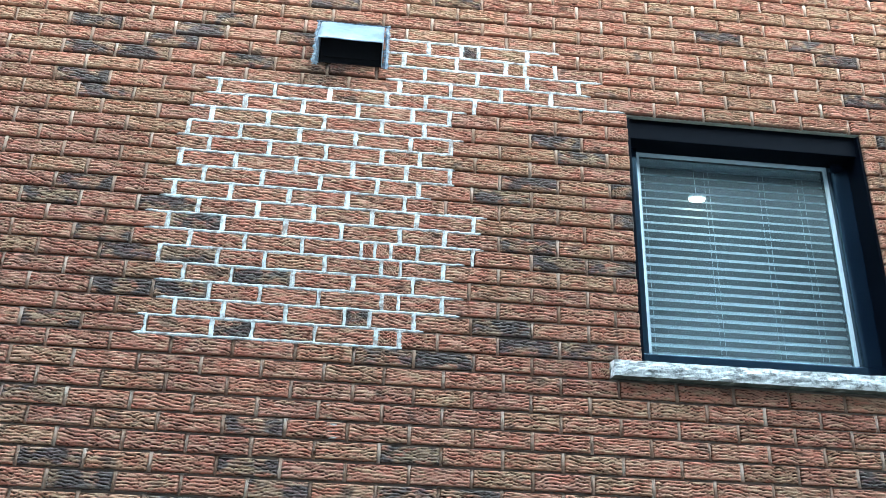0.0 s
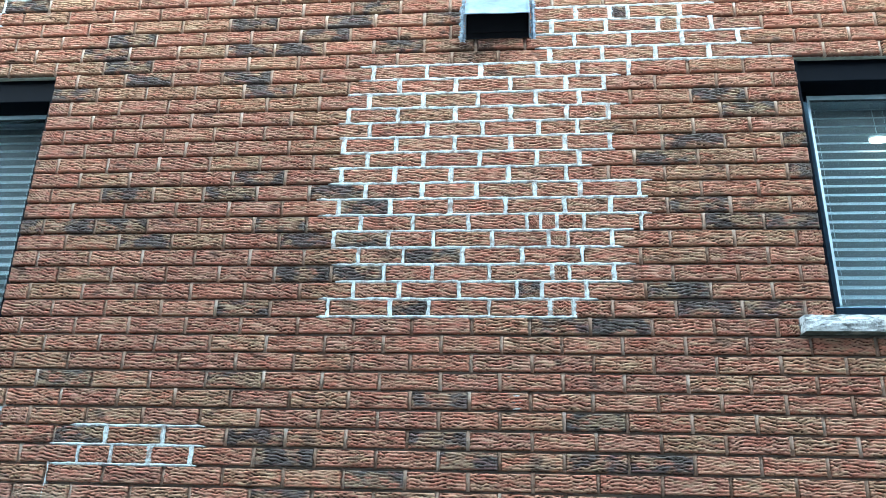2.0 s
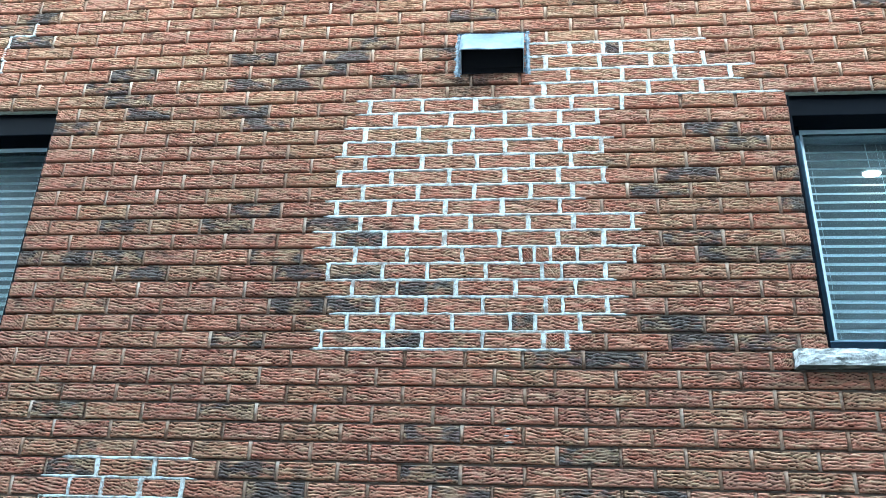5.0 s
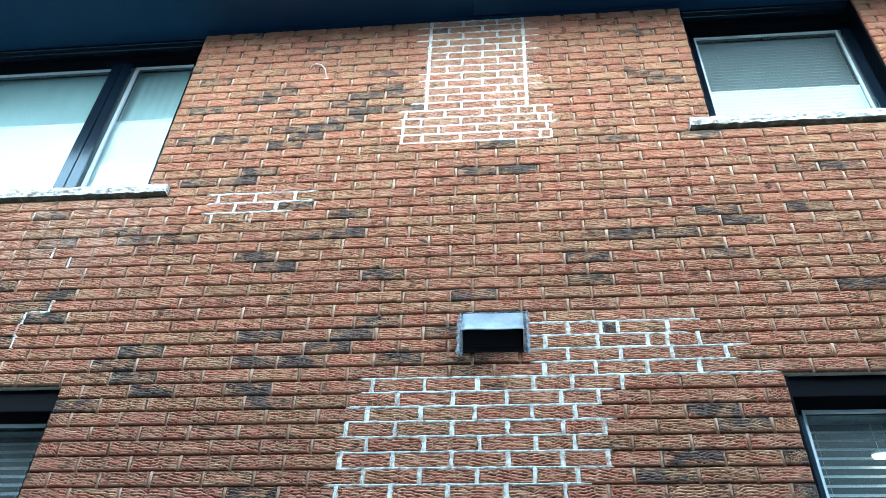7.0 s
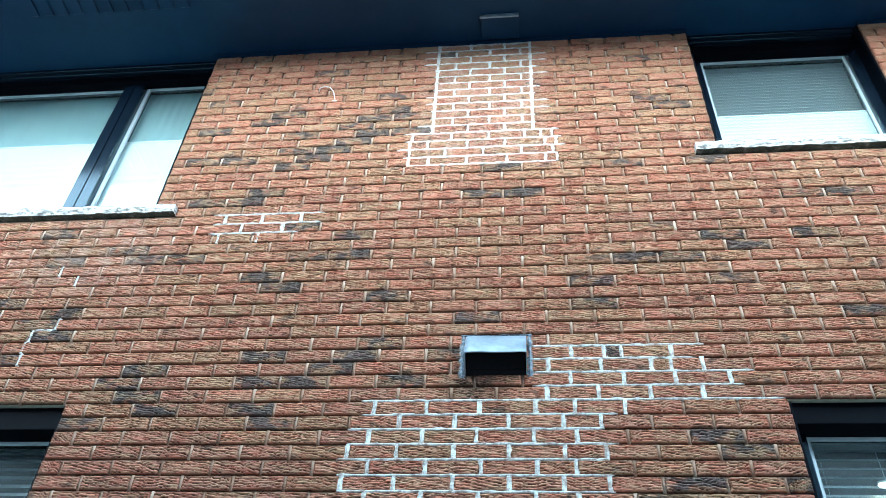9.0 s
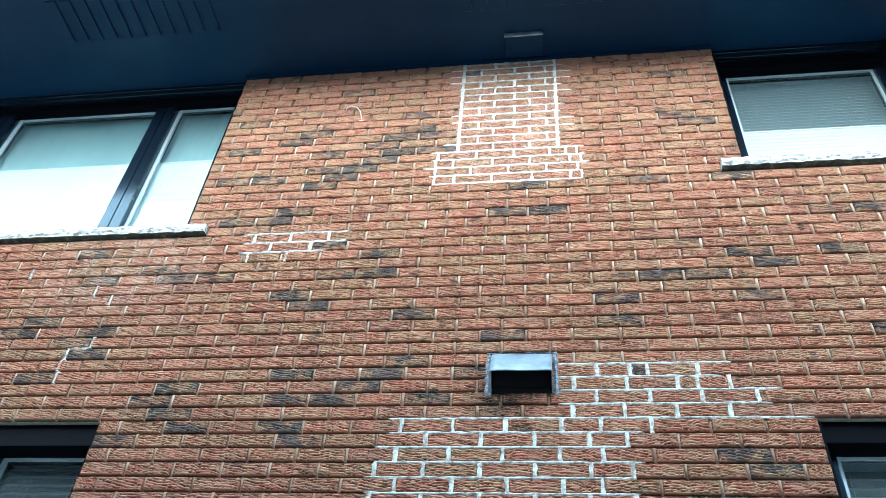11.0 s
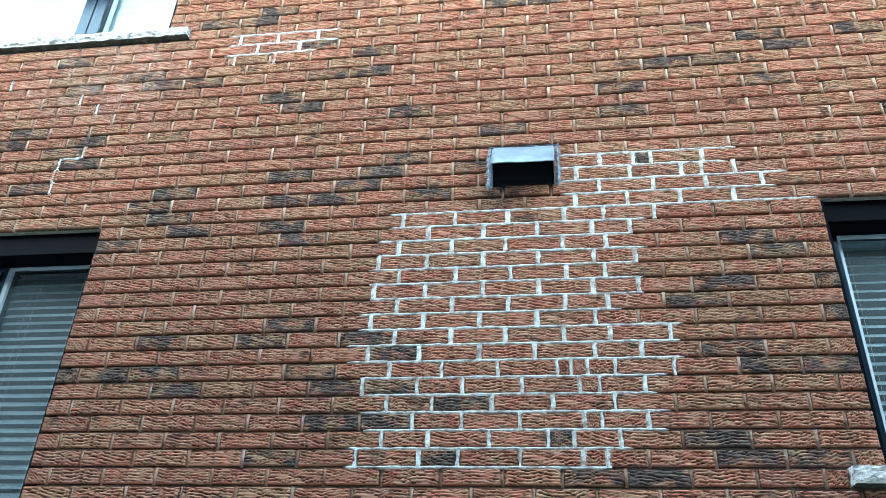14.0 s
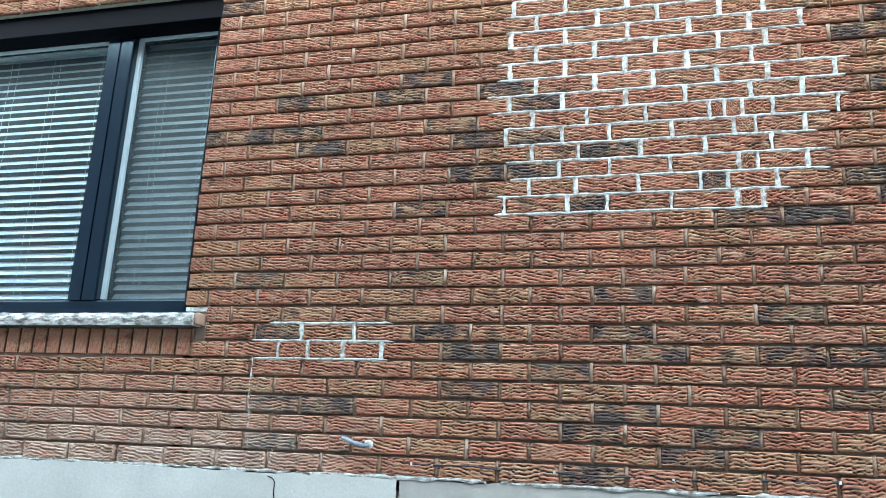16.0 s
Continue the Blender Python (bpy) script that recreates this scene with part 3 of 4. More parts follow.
def window(name, opening, lights, glass_z, label, glass, y=0.14):
    """A black framed window in its opening; lights are the glass spans along x."""
    x0, x1, z0, z1 = opening
    w = empty(name, label, "window", "structure", ((x0 + x1) / 2, y, z0))
    ya, yb = y - 0.035, y + 0.05
    g0, g1 = glass_z
    under(part("frame_head", boxes((x0, x1, 0.03 if z1 < 4 else ya - 0.03, yb, g1, z1), bevel=0.004), M_CAP_SHADE, w, "black head flashing, its shade put into the colour"), w)
    under(part("frame_bottom", boxes((x0, x1, ya, yb, z0, g0), bevel=0.004), M_FRAME, w), w)
    xs = [x0] + [v for s in lights for v in s] + [x1]
    for i in range(0, len(xs), 2):
        outer = i in (0, len(xs) - 2)
        a, b = xs[i], xs[i + 1]
        if outer:
            bm = boxes((a, b, ya, yb, g0, g1), bevel=0.004)
        else:
            mid = (a + b) / 2
            bm = boxes((a, mid - 0.004, ya - 0.012, yb, g0, g1), (mid - 0.004, mid + 0.004, ya + 0.004, yb - 0.002, g0, g1), (mid + 0.004, b, ya - 0.012, yb, g0, g1))
        under(part("frame_side" if outer else "mullion", bm, M_FRAME, w), w)
    # liner of the reveal, in the shade-toned black
    under(part("reveal_liner", boxes((x0 + 0.001, x0 + 0.012, 0.006, ya, z0 + 0.004, z1 - 0.012)), M_CAP_SHADE, w), w)
    under(part("reveal_liner", boxes((x1 - 0.012, x1 - 0.001, 0.006, ya, z0 + 0.004, z1 - 0.012)), M_CAP_SHADE, w), w)
    for a, b in lights:
        p = under(part("pane", boxes((a - 0.004, b + 0.004, y + 0.012, y + 0.016, g0 - 0.004, g1 + 0.004)), glass, w, "coated glass pane"), w)
        p.visible_shadow = False
        t = 0.012
        bm = boxes((a, a + 0.02, y - 0.006, y + 0.011, g0 + t, g1 - t), (b - t, b, y - 0.002, y + 0.011, g0 + t, g1 - t), (a, b, y - 0.002, y + 0.011, g1 - t, g1))
        under(part("glazing_bead", bm, M_SPACER, w, "pale glazing bead"), w)
    return w


def insect_screen(x0, x1, z0, z1, y):
    """A dark woven mesh in a thin frame behind an opening sash."""
    th = empty("insect_screen", "dark grey woven insect screen behind the opening sash", "insect screen", place=((x0 + x1) / 2, y, z0), group="insect screens")
    under(part("mesh", boxes((x0, x1, y, y + 0.001, z0, z1)), M_MESH, th, "fine dark woven mesh"), th)
    t = 0.014
    for a, b, c, d in ((x0 - t, x0, z0 - t, z1 + t), (x1, x1 + t, z0 - t, z1 + t), (x0, x1, z0 - t, z0), (x0, x1, z1, z1 + t)):
        under(part("screen_frame", boxes((a, b, y - 0.005, y + 0.006, c, d)), M_FRAME, th), th)


LIGHTS_3 = [(-3.755, -3.315), (-3.185, -2.125), (-1.99, -1.575)]
LIGHTS_LOW = [(-3.755, -3.34), (-3.21, -2.16), (-2.03, -1.605)]
LIGHTS_1 = [(1.592, 2.452)]
window("window_1", OPENINGS["lower_left"], LIGHTS_LOW, (1.997, 3.25), "three-light black-framed window with lowered white blinds", M_GLASS)
window("window_2", OPENINGS["lower_right"], LIGHTS_1, (2.36, 3.262), "single black-framed window with lowered white blinds", M_VEILED)
window("window_3", OPENINGS["upper_left"], LIGHTS_3, (4.70, 5.872), "three-light black-framed window under the soffit with white shades", M_CLEAR)
window("window_4", OPENINGS["upper_right"], [(1.6, 2.468)], (5.03, 5.855), "single black-framed window under the soffit, half shaded", M_CLEAR)

for a, b in (LIGHTS_LOW[0], LIGHTS_LOW[2]):
    insect_screen(a + 0.004, b - 0.004, 2.001, 3.246, 0.195)

for name, (x0, x1, z0, z1) in OPENINGS.items():
    if name.startswith("lower"):
        bm = profile_x([(0.012, z1 - 0.002), (0.012, z1 + 0.009), (0.028, z1 + 0.009), (0.028, z1 - 0.002)], x0 - 0.05, x1 + 0.05)
        tagged(mesh_object("lintel", bm, M_STEEL), "pale olive painted steel lintel lip over the lower window", "lintel", kind="structure")
    else:
        bm = boxes((x0, x1, 0.035, 0.10, z1 - 0.055, z1 - 0.002), (x0, x1, 0.02, 0.10, z1 - 0.024, z1 - 0.0015), bevel=0.003)
        tagged(mesh_object("trim", bm, M_FRAME), "black stepped trim between window head and soffit", "trim", kind="structure")


def sill(x0, x1, z0, z1, seed, proud):
    """A stone sill with a rock-faced front and sawn ends."""
    bm = bmesh.new()
    nx, nz = int((x1 - x0) / 0.012), 7
    grid = []
    for i in range(nx + 1):
        x = x0 + (x1 - x0) * i / nx
        col = []
        for j in range(nz + 1):
            v = j / nz
            q = noise.fractal(Vector((x * 16 + seed, v * 2.2, seed)), 0.9, 2.1, 4) * 0.007
            bulge = 0.006 * math.sin(math.pi * v)
            rough = 0.0 if i in (0, nx) else 1.0
            drop = noise.noise(Vector((x * 22, seed, 3))) * 0.002 * rough if j == nz else 0
            col.append(bm.verts.new((x, -proud + 0.008 * (1 - v) - (bulge + q) * rough, z0 + (z1 - z0) * v + drop)))
        grid.append(col)
    for i in range(nx):
        for j in range(nz):
            bm.faces.new((grid[i][j], grid[i + 1][j], grid[i + 1][j + 1], grid[i][j + 1]))
    rim = [grid[i][0] for i in range(nx + 1)], [grid[i][nz] for i in range(nx + 1)]
    lo = [bm.verts.new((v.co.x, 0.13, z0)) for v in rim[0]]
    hi = [bm.verts.new((v.co.x, 0.13, z1 + 0.017)) for v in rim[1]]
    for i in range(nx):
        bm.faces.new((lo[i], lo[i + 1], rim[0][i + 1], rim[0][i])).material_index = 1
        bm.faces.new((rim[1][i], rim[1][i + 1], hi[i + 1], hi[i]))
    bm.faces.new([lo[0]] + grid[0][:] + [hi[0]])
    bm.faces.new([hi[nx]] + grid[nx][::-1] + [lo[nx]])
    bmesh.ops.recalc_face_normals(bm, faces=bm.faces[:])
    return bm


for n, (name, (x0, x1, z0, z1)) in enumerate(SILLS.items()):
    z0 += 0.008 if name.startswith("upper") else 0.0
    ob = mesh_object("window_sill", sill(x0, x1, z0, z1, n * 7.3 + 1, 0.042 if name.startswith("upper") else 0.062), M_STONE)
    ob.data.materials.append(M_UNDERSIDE)
    tagged(ob, "light grey rock-faced stone sill with a near-black underside", "window sill", "window sills", "structure")

# ---- blinds and shades ----


def blind(x0, x1, z0, z1, pitch, deep, tilt, y, cords):
    th = empty("venetian_blind", "lowered white venetian blind with open slats", "blind", place=((x0 + x1) / 2, y, z1), group="venetian blinds")
    under(part("head_rail", boxes((x0, x1, y - 0.022, y + 0.022, z1 - 0.03, z1 + 0.01), bevel=0.003), M_BLIND, th), th)
    n = int((z1 - z0 - 0.04) / pitch)
    me = None
    for i in range(n):
        z = z1 - 0.045 - pitch * i
        if me is None:
            pts = []
            for s in range(7):
                q = s / 6 - 0.5
                pts.append((q * deep * math.cos(tilt), q * deep * math.sin(tilt) + 0.0022 * (1 - 4 * q * q)))
            ring = pts + [(a, b - 0.0016) for a, b in pts[::-1]]
            ob = part("slat", profile_x(ring, (x0 - x1) / 2 + 0.004, (x1 - x0) / 2 - 0.004), M_BLIND, th)
            me = ob.data
        else:
            ob = new("slat", me)
            ob.parent = th
        ob.location = (0, 0, z - z1)
        ob.rotation_euler = (radians(random.uniform(-0.5, 0.5)), radians(random.uniform(-0.08, 0.08)), 0)
    for c in cords:
        for dy in (-deep / 2 - 0.001, deep / 2 + 0.001):
            under(part("ladder_cord", tube([(c, y + dy, z0 + 0.02), (c, y + dy, z1)], 0.0007, 5), M_BLIND, th), th)
    under(part("bottom_rail", boxes((x0, x1, y - 0.02, y + 0.02, z0 + 0.004, z0 + 0.022), bevel=0.003), M_BLIND, th), th)
    return th


blind(1.575, 2.49, 2.345, 3.30, 0.0388, 0.041, radians(37), 0.24, (1.66, 1.95, 2.2, 2.38))
for a, b in LIGHTS_LOW:
    blind(a - 0.02, b + 0.02, 1.97, 3.29, 0.0388, 0.041, radians(42), 0.24, (a + 0.09, b - 0.09) if b - a < 0.6 else (a + 0.12, a + 0.4, b - 0.4, b - 0.12))
blind(1.60, 2.48, 5.33, 5.88, 0.028, 0.031, radians(-24), 0.215, (1.75, 2.3))


def shade(x0, x1, z0, z1, y):
    th = empty("window_shade", "plain white fabric shade covering the lower half of the window", "window shade", place=((x0 + x1) / 2, y, z0), group="white shades")
    bm = bmesh.new()
    n = 26
    va = [[bm.verts.new((x, y + (0.0012 if i % 2 else 0.0), z0 + (z1 - z0) * i / n)) for x in (x0, x1)] for i in range(n + 1)]
    for p, q in zip(va, va[1:]):
        bm.faces.new((p[0], p[1], q[1], q[0]))
    bmesh.ops.solidify(bm, geom=bm.faces[:], thickness=-0.003)
    under(part("pleated_cloth", bm, M_SHADE, th), th)
    under(part("top_rail", boxes((x0, x1, y - 0.003, y + 0.006, z1 - 0.004, z1 + 0.006), bevel=0.001), M_SHADE, th), th)


for a, b in LIGHTS_3 + [(1.612, 2.465)]:
    shade(a - 0.01, b + 0.01, 4.63 if b < 0 else 4.96, 5.362, 0.178)
# guessed curtains; their teal also carries the sky reflection of the panes
for a, b in LIGHTS_3:
    th = empty("curtain", "guessed teal-grey curtain, its tone also standing in for pane reflection", "curtain", place=((a + b) / 2, 0.3, 4.6), group="curtains")
    bm = bmesh.new()
    n = 60
    rows = [[bm.verts.new((a - 0.05 + (b - a + 0.1) * i / n, 0.196 + 0.002 * math.sin(i * 0.9), z)) for i in range(n + 1)] for z in (4.6, 5.95)]
    for i in range(n):
        bm.faces.new((rows[0][i], rows[0][i + 1], rows[1][i + 1], rows[1][i]))
    bmesh.ops.solidify(bm, geom=bm.faces[:], thickness=0.003)
    under(part("cloth", bm, M_SHEER, th), th)

# ---- rooms behind the windows ----


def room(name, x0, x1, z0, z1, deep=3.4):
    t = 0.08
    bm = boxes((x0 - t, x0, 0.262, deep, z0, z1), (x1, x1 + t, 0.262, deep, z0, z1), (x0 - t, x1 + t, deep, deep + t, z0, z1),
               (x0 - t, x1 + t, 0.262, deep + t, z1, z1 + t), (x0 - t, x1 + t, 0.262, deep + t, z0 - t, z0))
    tagged(mesh_object(name, bm, M_ROOM), "plain room walls behind the window, toned dark as a dim interior", "room", kind="structure")


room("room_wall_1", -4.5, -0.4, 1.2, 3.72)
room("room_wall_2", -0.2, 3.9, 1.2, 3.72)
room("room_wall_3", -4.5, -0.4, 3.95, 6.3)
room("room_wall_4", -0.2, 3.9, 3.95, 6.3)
# stands in for a ceiling pot light; the cord and place are made up
lamp = empty("lamp", "small lit warm-white lamp standing in for a ceiling pot light", "lamp", place=(1.875, 0.186, 3.081))


def disc(rx, ry, z, depth):
    bm = bmesh.new()
    bmesh.ops.create_cone(bm, cap_ends=True, segments=32, radius1=0.9, radius2=1.0, depth=1.0, matrix=Matrix.LocRotScale((1.875, 0.186, z), None, (rx, ry, depth)))
    return bm


under(part("lens", disc(0.036, 0.022, 3.081, 0.007), M_LAMP, lamp, "glowing warm lens"), lamp)
under(part("housing", disc(0.038, 0.024, 3.089, 0.008), M_PLASTIC, lamp), lamp)
under(part("cord", tube([(1.875, 0.19, 3.092), (1.875, 0.2, 3.275)], 0.0015, 6), M_BLIND, lamp), lamp)

# ---- eaves ----
EAVE = -0.735
bm = boxes((LEFT - 0.4, RIGHT + 0.4, EAVE, 0.26, SOFFIT_Z, SOFFIT_Z + 0.02))
for x0, x1 in ((-2.62, -1.5), (0.0, 0.95), (2.1, 3.1)):
    for i in range(int((x1 - x0) / 0.1)):
        x = x0 + 0.1 * i
        bm2 = profile_x([(-0.68, SOFFIT_Z + 0.002), (-0.672, SOFFIT_Z - 0.011), (-0.388, SOFFIT_Z - 0.011), (-0.38, SOFFIT_Z + 0.002)], x, x + 0.07)
        tmp = bpy.data.meshes.new("rib")
        bm2.to_mesh(tmp)
        bm2.free()
        bm.from_mesh(tmp)
        bpy.data.meshes.remove(tmp)
tagged(mesh_object("ceiling", bm, M_SOFFIT), "dark navy ribbed metal soffit under the eaves", "soffit", kind="structure")
tagged(mesh_object("trim", boxes((LEFT - 0.4, BAY_L[0], -0.022, -0.006, SOFFIT_Z - 0.022, SOFFIT_Z - 0.001), (BAY_U[1], BAY_R[0], -0.03, -0.012, SOFFIT_Z - 0.02, SOFFIT_Z - 0.001),
                                 (BAY_R[1], RIGHT + 0.4, -0.022, -0.006, SOFFIT_Z - 0.022, SOFFIT_Z - 0.001)), M_SOFFIT), "dark channel where soffit meets brick", "trim", kind="structure")
tagged(mesh_object("trim", boxes((LEFT - 0.4, RIGHT + 0.4, EAVE - 0.022, EAVE + 0.012, SOFFIT_Z - 0.012, SOFFIT_Z + 0.17), bevel=0.003), M_GUTTER), "dark metal fascia board", "fascia", kind="structure")
g0 = SOFFIT_Z + 0.035
bm = profile_x([(EAVE - 0.024, g0 + 0.12), (EAVE - 0.024, g0), (EAVE - 0.085, g0), (EAVE - 0.10, g0 + 0.02), (EAVE - 0.108, g0 + 0.055), (EAVE - 0.128, g0 + 0.085), (EAVE - 0.13, g0 + 0.118),
                (EAVE - 0.118, g0 + 0.118), (EAVE - 0.116, g0 + 0.09), (EAVE - 0.098, g0 + 0.06), (EAVE - 0.09, g0 + 0.026), (EAVE - 0.08, g0 + 0.008), (EAVE - 0.032, g0 + 0.008), (EAVE - 0.032, g0 + 0.12)], LEFT - 0.4, RIGHT + 0.4)
tagged(mesh_object("gutter", bm, M_GUTTER), "dark moulded metal rain gutter along the eaves", "gutter", kind="structure")
bm = profile_x([(EAVE - 0.06, SOFFIT_Z + 0.17), (EAVE - 0.06, SOFFIT_Z + 0.2), (3.6, SOFFIT_Z + 2.3), (3.6, SOFFIT_Z + 2.2)], LEFT - 0.4, RIGHT + 0.4)
tagged(mesh_object("roof", bm, M_ROOF), "dark felt roof slope", "roof", kind="structure")

box = empty("soffit_vent", "small dark rectangular exhaust vent under the soffit", "vent", place=(0.375, -0.125, SOFFIT_Z))
under(part("housing", boxes((0.262, 0.49, -0.2, -0.05, SOFFIT_Z - 0.03, SOFFIT_Z - 0.001), bevel=0.004), M_SOFFIT, box), box)
under(part("flap", boxes((0.255, 0.497, -0.212, -0.201, SOFFIT_Z - 0.034, SOFFIT_Z - 0.002), bevel=0.003), M_VENT, box, "grey metal front edge"), box)

# ---- the exhaust hood on the wall ----
hood = empty("exhaust_hood", "blue-grey metal wall exhaust hood with a dark opening below", "vent hood", place=(0.358, 0, 3.59))
VX0, VX1, VZ0, VZ1 = 0.228, 0.487, 3.476, 3.672
bm = bmesh.new()
n = 14
top = []
for i in range(n + 1):
    x = VX0 + (VX1 - VX0) * i / n
    dent = 0.006 * math.exp(-((x - 0.42) / 0.04) ** 2) + 0.003 * math.sin(x * 40)
    top.append([bm.verts.new((x, y, z - dent * s)) for y, z, s in ((-0.004, VZ1, 0), (-0.03, VZ1 - 0.004, 0.5), (-0.066, VZ1 - 0.062, 1), (-0.1, 3.545, 1), (-0.104, 3.532, 0.4))])
for p, q in zip(top, top[1:]):
    for j in range(4):
        bm.faces.new((p[j], p[j + 1], q[j + 1], q[j]))
bmesh.ops.recalc_face_normals(bm, faces=bm.faces[:])
bmesh.ops.solidify(bm, geom=bm.faces[:], thickness=0.0025)
for f in bm.faces:
    f.smooth = True
under(part("hood_top", bm, M_VENT, hood, "dented sloping sheet metal top"), hood)
for x0 in (VX0 - 0.002, VX1 - 0.001):
    side = [(-0.004, VZ1 - 0.002), (-0.03, VZ1 - 0.006), (-0.066, VZ1 - 0.064), (-0.1, 3.543), (-0.103, 3.53), (-0.02, VZ0 + 0.002), (-0.004, VZ0)]
    under(part("cheek", profile_x(side, x0, x0 + 0.003), M_VENT, hood), hood)
# shade inside the hood is put into the black of plate and flap
under(part("back_plate", boxes((VX0, VX1, -0.016, -0.011, VZ0, VZ1)), M_BLACK, hood, "black plate standing in for the shaded duct opening"), hood)
under(part("damper", boxes((VX0 + 0.006, VX1 - 0.006, -0.03, -0.026, VZ0 + 0.02, VZ1 - 0.02)), M_BLACK, hood, "black damper flap"), hood)
for x0, x1, z0, z1 in ((VX0 - 0.032, VX0 - 0.001, VZ0 - 0.012, VZ1 + 0.012), (VX1 + 0.002, VX1 + 0.03, VZ0 - 0.006, VZ1 + 0.014), (VX0 - 0.024, VX1 + 0.026, VZ1 + 0.002, VZ1 + 0.02)):
    bm = bmesh.new()
    long_x = x1 - x0 > z1 - z0
    m = 22
    va = []
    for i in range(m + 1):
        s = i / m
        w = [noise.noise(Vector((s * 9 + x0 * 50, e * 5.0, z0))) * 0.005 for e in (0, 1)]
        if long_x:
            a, b = (x0 + (x1 - x0) * s, z0 + w[0]), (x0 + (x1 - x0) * s, z1 + w[1])
        else:
            a, b = (x0 + w[0], z0 + (z1 - z0) * s), (x1 + w[1], z0 + (z1 - z0) * s)
        mid = ((a[0] + b[0]) / 2, (a[1] + b[1]) / 2)
        va.append([bm.verts.new((a[0], -0.004, a[1])), bm.verts.new((mid[0], -0.016 - 0.004 * noise.noise(Vector((s * 14, x0, 2))), mid[1])), bm.verts.new((b[0], -0.006, b[1]))])
    for p, q in zip(va, va[1:]):
        bm.faces.new((p[0], p[1], q[1], q[0]))
        bm.faces.new((p[1], p[2], q[2], q[1]))
    bmesh.ops.recalc_face_normals(bm, faces=bm.faces[:])
    under(part("sealant_bead", bm, M_CAULK, hood, "smeared grey sealant edge"), hood)

# ---- small things on the wall ----
hook = empty("wall_hook", "bent white wire hook fixed high on the brick", "hook", place=(-0.66, 0, 5.5))
under(part("wire", tube([(-0.735, -0.012, 5.545), (-0.73, -0.022, 5.565), (-0.70, -0.026, 5.575), (-0.665, -0.026, 5.56), (-0.64, -0.02, 5.525), (-0.625, -0.008, 5.462), (-0.625, 0.004, 5.455)], 0.0035), M_PLASTIC, hook), hook)
under(part("base_plate", boxes((-0.642, -0.608, -0.01, 0.002, 5.442, 5.452), bevel=0.003), M_PLASTIC, hook), hook)
spout = empty("pipe_stub", "short bent grey pipe stub sticking out above the foundation", "pipe", place=(-0.76, 0, 1.46))
under(part("pipe", tube([(-0.725, 0.005, 1.452), (-0.735, -0.03, 1.445), (-0.77, -0.045, 1.452), (-0.812, -0.05, 1.472)], 0.0085, 10), M_PIPE, spout), spout)
under(part("collar", tube([(-0.722, 0.006, 1.453), (-0.726, -0.014, 1.449)], 0.017, 12), M_PLASTIC, spout, "white round collar"), spout)
cable = empty("cable", "thin black cable clipped along the lowest brick joint", "cable", place=(0.3, 0, 1.385))
cx = [-0.6 + 0.06 * i for i in range(66)]
under(part("wire", tube([(x, -0.006, 1.392 - 0.012 * math.sin((x + 0.6) * 2.2) ** 2 - 0.003 * math.sin(x * 21)) for x in cx], 0.0045, 6), M_CABLE, cable), cable)
for x in (-0.565, -0.07, 0.31, 0.8, 1.3, 1.9):
    z = 1.392 - 0.012 * math.sin((x + 0.6) * 2.2) ** 2 - 0.003 * math.sin(x * 21)
    under(part("clip", boxes((x - 0.004, x + 0.004, -0.0125, 0.006, z - 0.0055, z + 0.0055), bevel=0.0015), M_PLASTIC, cable, "small white cable clip"), cable)

# ---- foundation, ground and an added, unseen house block ----
base = empty("foundation", "pale grey parged concrete foundation under the brick", "foundation", "structure")
for x0, x1, y, m in ((LEFT, -0.614, -0.012, M_CONC), (-0.606, RIGHT, -0.004, M_CONC2)):
    bm = bmesh.new()
    nx, nz = int((x1 - x0) / 0.03), 8
    va = [[bm.verts.new((x0 + (x1 - x0) * i / nx, y + noise.noise(Vector((i * 0.4, j * 0.9, x0))) * 0.003, (1.338 + noise.noise(Vector((i * 0.7, x0, 5))) * 0.007) if j == nz else 1.26 * j / (nz - 1)))
           for j in range(nz + 1)] for i in range(nx + 1)]
    tops = [bm.verts.new((p[nz].co.x, 0.25, p[nz].co.z)) for p in va]
    for i in range(nx):
        for j in range(nz):
            bm.faces.new((va[i][j], va[i + 1][j], va[i + 1][j + 1], va[i][j + 1]))
        bm.faces.new((va[i][nz], va[i + 1][nz], tops[i + 1], tops[i]))
    part("panel", bm, m, base)
part("core", boxes((LEFT, RIGHT, 0.02, 0.25, 0.0, 1.30)), M_CONC2, base)
bm = tube([(-1.10, -0.0145, 1.325), (-1.08, -0.0145, 1.318), (-1.07, -0.0145, 1.305), (-1.072, -0.0145, 1.27), (-1.065, -0.0145, 1.235)], 0.002, 5)
part("crack", bm, M_BLACK, base, "dark hairline crack")

bm = bmesh.new()
n = 40
va = [[bm.verts.new((x * abs(x) * 0.2, y * abs(y) * 0.2, noise.noise(Vector((x, y, 0))) * 0.02 - 0.02)) for y in range(-n, n + 1, 2)] for x in range(-n, n + 1, 2)]
for p, q in zip(va, va[1:]):
    for i in range(len(p) - 1):
        bm.faces.new((p[i], q[i], q[i + 1], p[i + 1]))
tagged(mesh_object("ground", bm, M_GROUND), "plain gravelly ground, out of view, before the wall", "ground", kind="structure")
# unseen block, its height chosen to shape daylight on the wall and pane reflections
house = empty("unseen_house_block", "plain dark grey house block, unseen, added to shape light and reflections", "house", place=(0, -4.1, 0))
under(part("wall", boxes((-14, 14, -12, -4.1, 0, 5.6)), M_FAR, house), house)
